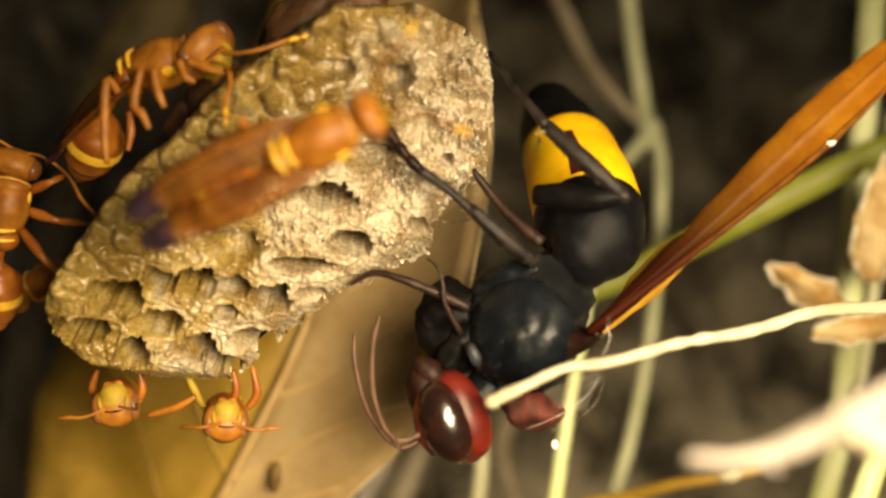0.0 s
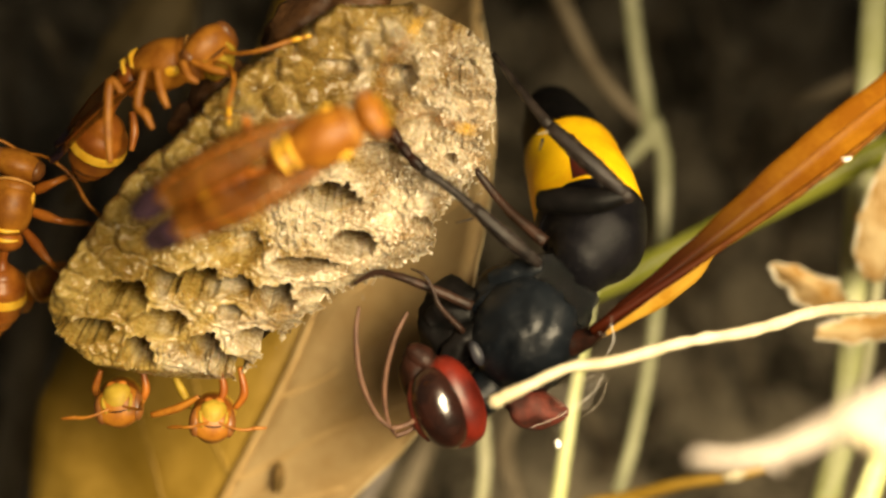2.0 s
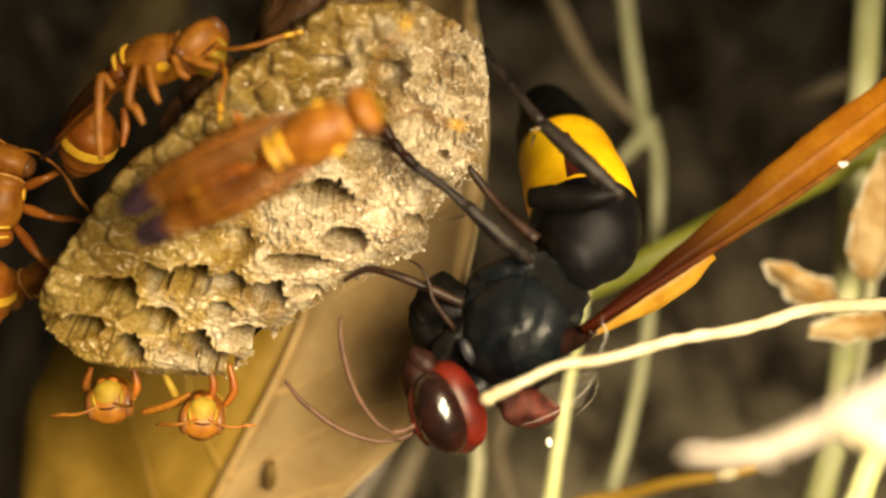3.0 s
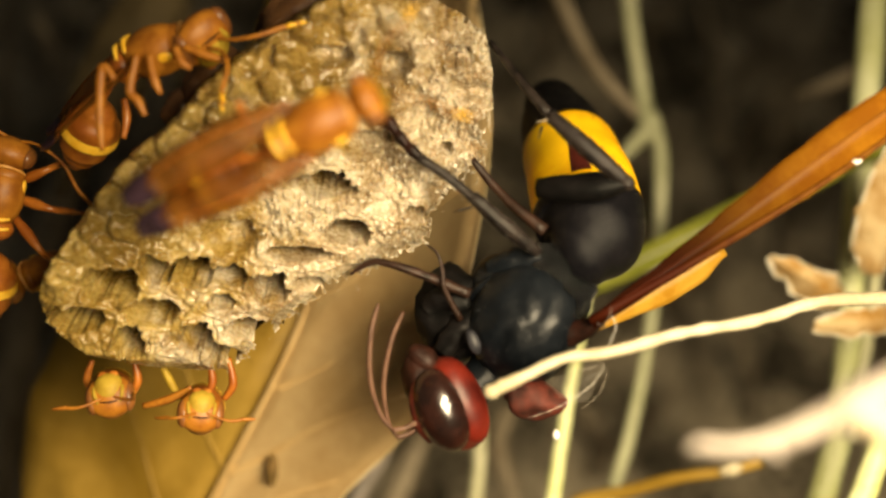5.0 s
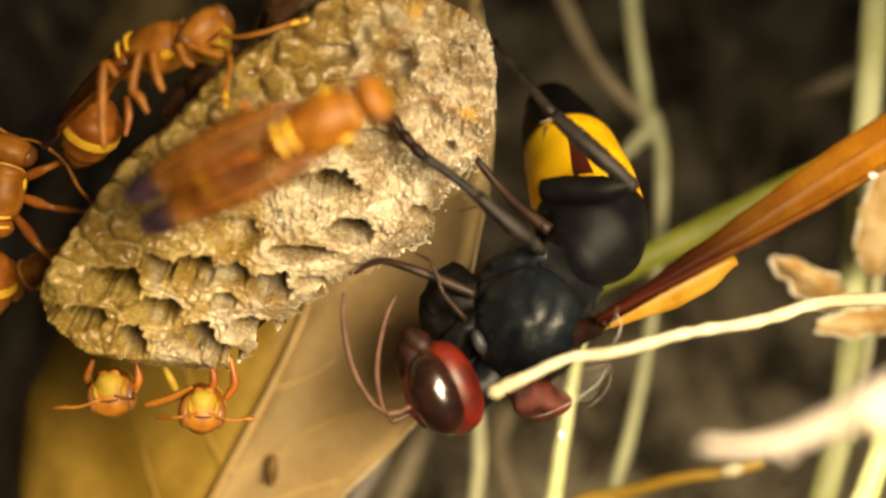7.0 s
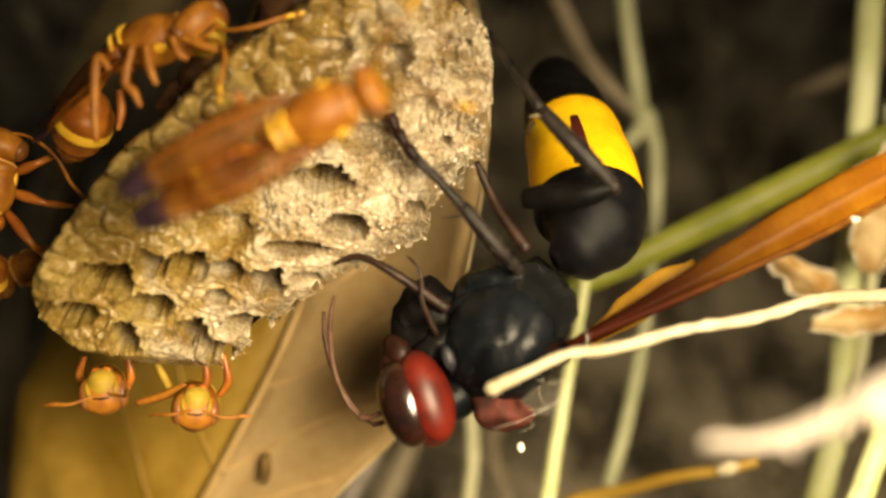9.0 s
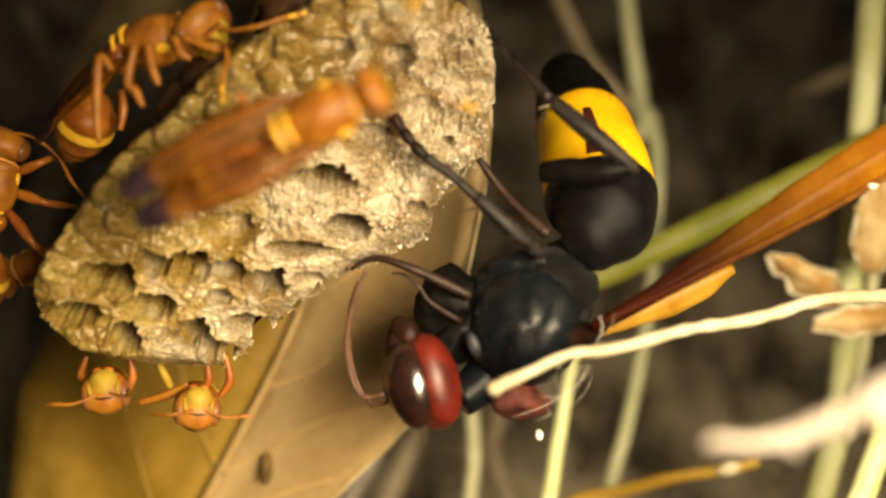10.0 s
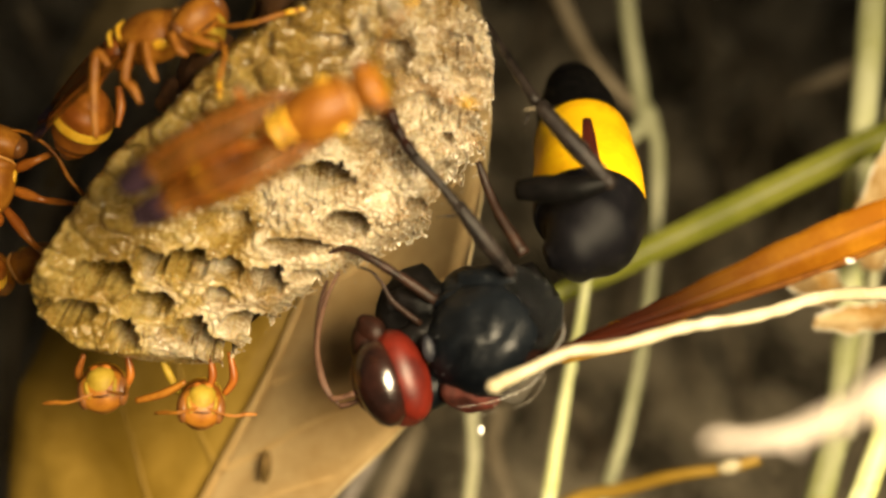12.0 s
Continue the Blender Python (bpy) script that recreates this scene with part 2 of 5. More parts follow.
def tube(bm, pts, radii, n=8, steps=4, a0=0.0, a1=math.tau, squash=1.0, wobble=0.0, cap=True):
    """A swept limb; angle 0 faces the viewer. squash flattens it towards the viewer."""
    c, r = spline(pts, radii, steps)
    full = abs(a1 - a0 - math.tau) < 1e-6
    rings = []
    for i, p in enumerate(c):
        d = (c[min(i + 1, len(c) - 1)] - c[max(i - 1, 0)]).normalized()
        n1 = Vector((0, 0, 1)) - d * d.z
        n1 = n1.normalized() if n1.length > 0.05 else d.orthogonal().normalized()
        b = d.cross(n1)
        ring = []
        for k in range(n if full else n + 1):
            a = a0 + (a1 - a0) * k / n
            rr = r[i] * (1 + wobble * noise.noise((p + n1 * math.cos(a) * r[i] + b * math.sin(a) * r[i]) * 1.3))
            ring.append(bm.verts.new(p + n1 * (math.cos(a) * rr * squash) + b * (math.sin(a) * rr)))
        rings.append(ring)
    m = len(rings[0])
    for r0, r1 in zip(rings, rings[1:]):
        for k in range(m if full else m - 1):
            bm.faces.new((r0[k], r0[(k + 1) % m], r1[(k + 1) % m], r1[k]))
    if full and cap:
        bm.faces.new(rings[0][::-1])
        bm.faces.new(rings[-1])
    return bm


def ball(bm, c, r, rz=0.0, ry=0.0, rx=0.0, n=20, rough=0.0):
    """An ellipsoid with radii r about c, with a little unevenness."""
    m = Matrix.Translation(c) @ pose(0, 0, 0, rx, ry, rz) @ Matrix.Diagonal((*r, 1))
    made = bmesh.ops.create_uvsphere(bm, u_segments=n, v_segments=max(n * 2 // 3, 6), radius=1, matrix=m)
    if rough:
        for v in made["verts"]:
            d = v.co - Vector(c)
            v.co += d * rough * noise.noise(v.co * 0.9)
    return bm


def blade(bm, base, tip, widths, fold=0.25, bow=0.0, thick=0.05, n=24, m=6, frill=0.0, twist=0.0, edges=None):
    """A long thin sheet from base to tip; widths: half widths along it; folded along its middle, with real thickness."""
    base, tip = Vector(base), Vector(tip)
    ax = (tip - base)
    L = ax.length
    d = ax / L
    side = d.cross(Vector((0, 0, 1))).normalized()
    up = side.cross(d)
    grid = []
    for i in range(n + 1):
        u = i / n
        k = u * (len(widths) - 1)
        j = min(int(k), len(widths) - 2)
        f = k - j
        f = f * f * (3 - 2 * f)
        w = widths[j] * (1 - f) + widths[j + 1] * f
        row = []
        for q in range(m + 1):
            s = q / m * 2 - 1
            edge = 1 + frill * noise.noise(Vector((u * L * 0.9, s * 3, L)))
            a = s * w * edge
            tw = twist * u
            p = base + d * (L * u) + side * (a * math.cos(tw)) + up * (a * math.sin(tw) - fold * abs(s) * w + bow * math.sin(u * math.pi))
            row.append(p)
        grid.append(row)
    if edges is not None:
        edges += [[row[0] for row in grid], [row[-1] for row in grid]]
    top = [[bm.verts.new(p + up * (thick / 2)) for p in row] for row in grid]
    low = [[bm.verts.new(p - up * (thick / 2)) for p in row] for row in grid]
    for i in range(n):
        for q in range(m):
            bm.faces.new((top[i][q], top[i][q + 1], top[i + 1][q + 1], top[i + 1][q]))
            bm.faces.new((low[i][q], low[i + 1][q], low[i + 1][q + 1], low[i][q + 1]))
        bm.faces.new((top[i][0], top[i + 1][0], low[i + 1][0], low[i][0]))
        bm.faces.new((top[i][m], low[i][m], low[i + 1][m], top[i + 1][m]))
    for q in range(m):
        bm.faces.new((top[0][q], low[0][q], low[0][q + 1], top[0][q + 1]))
        bm.faces.new((top[n][q], top[n][q + 1], low[n][q + 1], low[n][q]))
    return bm


def mesh_of(name, bm, material, pivot, m=None, smooth=True):
    if m is not None:
        bmesh.ops.transform(bm, matrix=m, verts=bm.verts)
    for v in bm.verts:
        v.co = (v.co - pivot) * MM
    bmesh.ops.recalc_face_normals(bm, faces=bm.faces)
    me = bpy.data.meshes.new(name)
    bm.to_mesh(me)
    bm.free()
    me.materials.append(material)
    if smooth:
        me.shade_smooth()
    return me


def thing(name, at, label, category, group=""):
    """An empty at a place of the set, under which parts hang."""
    ob = new(name)
    PIVOT[ob] = Vector(at)
    ob.empty_display_size = 0.002
    ob.matrix_world = SET @ Matrix.Translation(Vector(at) * MM)
    return tagged(ob, label, category, group)


def part(name, bm, material, parent, label="", pivot=None, m=None, smooth=True):
    """One mesh under a thing or a part, with its own pivot where it moves."""
    piv = Vector(pivot) if pivot is not None else PIVOT[parent]
    ob = new(name, mesh_of(name, bm, material, piv, m, smooth))
    ob.parent = parent
    ob.location = (piv - PIVOT[parent]) * MM
    PIVOT[ob] = piv
    return tagged(ob, label)


def soil_under(p, lean=0.0):
    """The place on the soil down the view's slope from p."""
    s, c = math.sin(radians(TILT)), math.cos(radians(TILT))
    return Vector((p[0] + lean, -(HEIGHT + 2 + c * p[2]) / s, p[2]))


# ---- ground ----
def ground():
    """Soil: fine clods near the nest, reaching to the horizon."""
    def axis(c):
        near = [c + (i - 90) * 0.0025 for i in range(181)]
        far = [0.3, 0.45, 0.8, 1.6, 4, 12, 40]
        return [c - q for q in reversed(far)] + near + [c + q for q in far]
    xs, ys = axis(0.0), axis(0.12)
    verts = []
    for y in ys:
        for x in xs:
            v = Vector((x, y, 0))
            near = max(0.0, 1 - max(abs(x), abs(y - 0.12)) / 0.3)
            h = noise.fractal(v * 70, 0.9, 2.1, 5) * 0.005 + abs(noise.noise(v * 160)) * 0.006
            verts.append((x, y, (h - 0.004) * near))
    w = len(xs)
    faces = [(j * w + i, j * w + i + 1, (j + 1) * w + i + 1, (j + 1) * w + i) for j in range(len(ys) - 1) for i in range(w - 1)]
    me = bpy.data.meshes.new("ground")
    me.from_pydata(verts, [], faces)
    me.materials.append(SOIL)
    me.shade_smooth()
    for v in me.vertices:
        v.co.x -= 0.063
    ob = new("ground", me)
    ob.location.x = 0.063
    tagged(ob, "dark crumbly soil under dry stems", "soil", kind="structure")


ground()


def litter():
    """Dead grass lying and leaning on the soil."""
    rg = random.Random(77)
    bm = bmesh.new()
    for _ in range(170):
        p = Vector((rg.uniform(-75, 85), rg.uniform(30, 190), rg.uniform(0, 3)))
        d = Vector((rg.gauss(0.0, 0.45), rg.uniform(0.3, 1.0), rg.uniform(0.0, 0.9))).normalized()
        n = rg.uniform(8, 26)
        w = rg.uniform(0.4, 1.3)
        side = Vector((rg.uniform(-2, 2), rg.uniform(-2, 2), rg.uniform(0, 2)))
        tube(bm, [p, p + d * n * 0.5 + side, p + d * n], [w, w * 1.1, w * 0.3], 6, 3, squash=0.5)
    for v in bm.verts:
        v.co *= MM
    me = bpy.data.meshes.new("litter")
    bm.to_mesh(me)
    bm.free()
    me.materials.append(LITTER)
    me.shade_smooth()
    tagged(new("litter", me), "dull brown dead grass littering the soil", "litter", kind="stuff")


litter()


# ---- the nest ----
NEST_AT = Vector((-10.35, 3.66, 0.4))
LONG = Vector((0.83, 0.56, 0))
WIDE = Vector((0.56, -0.83, 0))

TORN = ((1.9, -2.4, 2.4), (7.2, 0.0, 2.0), (7.2, -3.2, 1.2), (11.2, 3.0, 2.0), (12.4, 6.6, 1.8), (-5.2, -5.9, 0.9), (-6.9, -10.0, 0.9))  # crushed patches: place and size

# the open cells: place, half width and half height of the mouth
OPEN = ((-8.4, -6.5, 1.5, 0.8), (-5.8, -5.6, 0.8, 0.7), (-3.9, -5.7, 1, 0.8), (-1.9, -5.9, 1, 0.5), (0.3, -6.7, 1.1, 0.8),
        (-6.3, -8.1, 1.3, 0.8), (-2.3, -7.4, 0.6, 0.4), (-10.6, -8.4, 1.6, 0.7), (-7.7, -10, 0.8, 0.9), (-3.9, -9.8, 0.8, 1),
        (-2.7, -10.6, 0.9, 0.7), (-0.7, -9.1, 1.3, 0.6), (4.9, -3.4, 1.2, 0.7), (2.1, -4.6, 1.7, 0.4), (3.6, -0.7, 1.6, 0.7))
CUPS = ((4.2, 6.4, 1.3, 0.6), (7.5, 6.0, 1.1, 0.8), (10.6, 1.5, 0.4, 0.4), (11.4, 6.6, 1.0, 0.7), (6.2, 1.5, 1.6, 0.9),
        (8.9, -2.3, 0.6, 0.5), (-1.7, -3.7, 1.6, 1.0), (2.6, -6.4, 1.0, 0.4), (-2.0, 6.0, 0.8, 0.6), (9.4, 3.6, 0.7, 0.5))


LOWER_RIM = ((-15.1, -14.3, -12.2, -10.6, -8.6, -6.9, -4.0, 0.0, 5.5, 7.0, 8.5, 10.5, 11.6, 13.3, 14.5, 15.4), (0.0, 3.2, 5.4, 6.7, 8.0, 8.0, 7.5, 7.6, 8.0, 7.2, 6.5, 6.3, 5.8, 4.2, 2.3, 0.0))
UPPER_RIM = ((-15.1, -14.4, -13.0, -10.1, -5.9, -2.9, 2.4, 6.0, 9.0, 12.9, 13.8, 15.4), (0.0, 1.3, 2.4, 3.6, 5.1, 5.4, 6.5, 6.4, 6.6, 4.2, 2.8, 0.0))


def half_width(a, sign):
    """The comb's half width at a mm along it, to its lower (+) and upper (-) side."""
    return float(np.interp(a, *(LOWER_RIM if sign > 0 else UPPER_RIM))) + 0.01


def comb_cells():
    """The comb face as a sheet: open cells run up and back behind their upper rims, shallow cups, capped cells stand as domes; split cell by cell."""
    step = 0.07
    ia, ib = np.meshgrid(np.arange(-225, 226), np.arange(-171, 172), indexing="ij")
    a, b = ia * step, ib * step
    u = np.arange(-225, 226) * step
    upper = np.array([half_width(x, -1) for x in u])[:, None]
    lower = np.array([half_width(x, 1) for x in u])[:, None]
    rho = np.maximum(np.abs(b) / np.where(b < 0, upper, lower), np.abs(a) / 15.8)
    keep = rho < 1.2
    ia, ib, a, b, rho = (v[keep] for v in (ia, ib, a, b, rho))
    x, y = LONG.x * a + WIDE.x * b, LONG.y * a + WIDE.y * b

    def nz(scale, off=0.0, sy=1.0):
        return np.array([noise.noise(p) for p in zip((x * scale + off).tolist(), (y * scale * sy - off).tolist(), [off * 0.7 + 0.3] * len(x))])
    n06, n15, n4 = nz(0.6), nz(1.5, 2.0), nz(4.0, 5.0)
    ragged = 0.06 * n06 + 0.07 * n15 + 0.06 * n4
    ragged *= np.where(a > 9, 2.6, np.where((b > 0) & (a > -2), 1.7, 1.0))
    keep = rho + ragged < 1.02
    ia, ib, a, b, rho, x, y, n06, n15, n4 = (v[keep] for v in (ia, ib, a, b, rho, x, y, n06, n15, n4))
    n13, n9, n03, n32, streak = nz(1.3, 7.0), nz(9.0, 3.0), nz(0.35, 2.0), nz(2.6, 9.0), nz(6.0, 4.0, 0.35)

    def swell(v):
        v = np.clip(v, 0, 1)
        return v * v * (3 - 2 * v)

    # centres: the open cells, the cups, and capped cells packed between them
    rg = random.Random(5)
    cells = [(*c, "open") for c in OPEN] + [(*c, "cup") for c in CUPS]
    for i in range(-9, 10):
        for j in range(-9, 10):
            cx, cy = i * 1.85 + (j % 2) * 0.92 + rg.uniform(-0.25, 0.25), j * 1.55 + rg.uniform(-0.25, 0.25)
            if all(math.hypot((cx - c[0]) / (c[2] + 0.75), (cy - c[1]) / (c[3] + 0.7)) > 1 for c in cells[:len(OPEN) + len(CUPS)]):
                cells.append((cx, cy, 0.95, 0.85, "cap"))
    best, second, own = np.full(len(x), 1e9), np.full(len(x), 1e9), np.zeros(len(x), int)
    for k, (cx, cy, w, h, kind) in enumerate(cells):
        d = np.hypot((x + 0.5 * n06 + 0.2 * n15 - cx) / (w + 0.2), (y + 0.5 * n13 - cy) / (h + 0.2))
        nearer = d < best
        second = np.where(nearer, best, np.minimum(second, d))
        own = np.where(nearer, k, own)
        best = np.where(nearer, d, best)
    torn = np.clip((n03 + 0.035 * a - 0.30) * 2.5, 0, 1) * np.clip((b + 2.5) / 3, 0, 1)
    for cx, cy, cr in TORN:
        torn = np.maximum(torn, np.minimum(1.0, 1.6 * np.exp(-((x - cx) / cr) ** 2 - ((y - cy) / (cr * 0.6)) ** 2)))

    dome_zone = np.clip((-b - 0.4) / 1.5, 0, 1) * np.clip((12.0 - a) / 5, 0, 1)
    lift = 0.15 * (1 - dome_zone) * np.exp(-((second - best) / 0.22) ** 2)                       # the walls stand a little proud
    deep = np.zeros(len(x))
    for k, (cx, cy, w, h, kind) in enumerate(cells):
        if kind == "cap":
            sel = own == k
            tall = rg.uniform(0.5, 1.1)
            lift[sel] += (0.14 + 0.75 * dome_zone[sel]) * tall * swell(1.15 * (1 - best[sel] / second[sel]))
            continue
        jag = 1.0 if kind == "open" else 0.25
        dx, dy = (x - cx) / w + 0.22 * n13 + jag * (0.14 * n4 + 0.02 * n9), (y - cy) / h + jag * (0.45 * n15 + 0.20 * n4 + 0.04 * n9)
        r = np.maximum(np.abs(dy), 0.87 * np.abs(dx) + 0.42 * np.abs(dy))           # six-sided mouths
        v = np.clip((1 - dy) / 2, 0, 1)                                        # 0 under the upper rim, 1 at the lower
        f = np.clip((1.10 - r) / ((0.12 if kind == "open" else 0.4) + 0.72 * v ** 1.4), 0, 1)
        f = swell(f)
        d = (6.0 if kind == "open" else 1.8) * min(1.0, 0.45 + 0.5 * h) * rg.uniform(0.85, 1.15)
        deep = np.maximum(deep, d * f)
        lift += 0.25 * np.exp(-((r - 1.15) / 0.16) ** 2) * np.clip(0.4 + dy, 0, 1) * (kind == "open")
    lower_side = np.clip((b + 3) / 3, 0, 1)
    lift += np.clip((a - 3) / 5, 0, 1) * (1.0 * n06 + (0.3 + 0.45 * lower_side) * n13 - 0.3 * lower_side * np.abs(n32))
    lift += 0.30 * n06 + 0.20 * n15 + (1 - 0.7 * dome_zone) * ((0.10 + 0.20 * torn) * n4 + (0.04 + 0.07 * torn) * n9) + 0.14 * n32 + 0.34 * torn * streak
    lift -= 0.5 * torn * np.clip(n13, 0, 1)
    edge = np.clip((rho - 0.80) / 0.20, 0, None)
    z = 1.6 - 0.34 * b - 0.03 * np.abs(a) - np.where(b > 0, 2.0, 3.5) * edge ** 2.2
    tilt = np.radians(17 + 7 * np.clip((b + 1) / 4, 0, 1))
    p = np.stack((x, y + np.sin(tilt) * (deep - 0.3 * lift), z + lift - np.cos(tilt) * deep), 1)

    at = {k: n for n, k in enumerate(zip(ia.tolist(), ib.tolist()))}
    sheet = np.full((460, 350, 3), np.nan)
    sheet[ia + 226, ib + 172] = p
    run, rise = np.roll(sheet, -1, 0) - np.roll(sheet, 1, 0), np.roll(sheet, -1, 1) - np.roll(sheet, 1, 1)
    up = np.nan_to_num(np.cross(rise, run))[ia + 226, ib + 172]
    up = np.where(np.linalg.norm(up, axis=1, keepdims=True) > 0, up, (0, 0, 1)) * 1.0
    up /= np.linalg.norm(up, axis=1, keepdims=True)
    out = defaultdict(lambda: ([], [], {}, []))
    for n, (i, j) in enumerate(zip(ia.tolist(), ib.tolist())):
        corners = [at.get(k) for k in ((i, j), (i, j + 1), (i + 1, j + 1), (i + 1, j))]
        if None not in corners:
            vs, fs, idx, normals = out[int(own[n])]
            for k in corners:
                if k not in idx:
                    idx[k] = len(vs)
                    vs.append((p[k] * MM).tolist())
                    normals.append(up[k].tolist())
            fs.append([idx[k] for k in corners])
    wear = (0.015 + 0.20 * torn + 0.02 * (second - best < 0.06) + 0.05 * (rho > 0.93) * (b > -3)) * (deep < 0.3)
    picks = np.random.RandomState(4).rand(len(x)) < wear * np.clip(0.35 + a / 14, 0.12, 1)
    return out, [(NEST_AT + Vector(q), rg.uniform(0.05, 0.14) if rg.random() < 0.93 else rg.uniform(0.15, 0.3)) for q in p[picks].tolist()]


def torn_paper(shreds):
    """Small crumpled shreds of torn paper standing on the rims."""
    rg = random.Random(12)
    vs, fs = [], []
    for p, size in shreds:
        up = Vector((rg.uniform(-0.8, 0.8), rg.uniform(-1.1, 0.3), rg.uniform(0.2, 1.0))).normalized()
        side = up.cross(Vector((rg.uniform(-1, 1), rg.uniform(-1, 1), rg.uniform(-1, 1)))).normalized()
        bend = up.cross(side)
        n = len(vs)
        for f, w, c in ((-0.3, 0.5, 0.0), (0.3, 0.6, 0.15), (0.8, 0.3, -0.1)):
            for sg in (-1, 1):
                q = p + up * (size * (f + rg.uniform(-0.15, 0.15))) + side * (sg * w * size * rg.uniform(0.6, 1.3)) + bend * (c * size * rg.uniform(-1, 2))
                vs.append((q - NEST_AT) * MM)
        fs += [(n, n + 1, n + 3), (n, n + 3, n + 2), (n + 2, n + 3, n + 5), (n + 2, n + 5, n + 4)]
    me = bpy.data.meshes.new("torn_paper")
    me.from_pydata(vs, [], fs)
    me.materials.append(PAPER_WHITE)
    ob = new("torn_paper", me)
    ob.parent = nest
    return tagged(ob, "ragged pale paper shreds", kind="stuff")


nest = thing("wasp_nest", NEST_AT, "torn tan paper wasp nest with open hexagonal cells", "wasp nest")
comb, loose_paper = comb_cells()
for key, (vs, fs, _, normals) in sorted(comb.items()):
    me = bpy.data.meshes.new("cell")
    me.from_pydata(vs, [], fs)
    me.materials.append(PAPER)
    me.shade_smooth()
    me.normals_split_custom_set_from_vertices(normals)
    ob = new("cell", me)
    ob.parent = nest
torn_paper(loose_paper)


def nest_backing():
    """The dark, rounded back of the comb, a little smaller than its face."""
    bm = bmesh.new()
    n, rings = 72, 7
    prev = None
    for k in range(rings):
        f = k / (rings - 1)
        s = 0.86 * math.cos(f * math.pi / 2) + 0.02
        ring = []
        for i in range(n):
            th = math.tau * i / n
            a = 15.6 * math.copysign(abs(math.cos(th)) ** 0.75, math.cos(th))
            b = math.copysign(1, math.sin(th)) * half_width(a, math.sin(th)) * min(1, abs(math.sin(th)) * 9)
            q = (LONG * a + WIDE * b) * s
            z = 1.6 - 0.34 * b * s - 4.6 - 5.0 * math.sin(f * math.pi / 2)
            q = NEST_AT + q + Vector((0, 0, z))
            ring.append(bm.verts.new(q + Vector((0, 0, 0.5 * noise.noise(q * 0.6)))))
        if prev:
            for i in range(n):
                bm.faces.new((prev[i], prev[(i + 1) % n], ring[(i + 1) % n], ring[i]))
        prev = ring
    bm.faces.new(prev)
    return bm


part("backing", nest_backing(), PAPER_BACK, nest, "dark brown back of the comb")
part("brown_lobe", ball(bmesh.new(), (-7.35, 13.71, -2.6), (4.2, 2.4, 2.2), 30, n=28, rough=0.25), PAPER_BACK, nest, "dark brown varnished lobe of the nest")
part("brown_lobe", ball(bmesh.new(), (-13.52, 9.58, -2.2), (2.2, 1.5, 1.6), 40, n=24, rough=0.3), PAPER_BACK, nest, "dark brown varnished lobe of the nest")
part("brown_lobe", ball(bmesh.new(), (-15.53, 7.98, -3.0), (1.7, 1.2, 1.4), 40, n=20, rough=0.3), PAPER_BACK, nest, "dark brown varnished lobe of the nest")
part("stalk", tube(bmesh.new(), [(-10.42, 5.17, -7.6), (-10.86, 6.03, -14.6), (-11.48, 7.14, -24.1)], [1.6, 0.8, 1.4], 10), PAPER_BACK, nest, "short dark nest stalk")


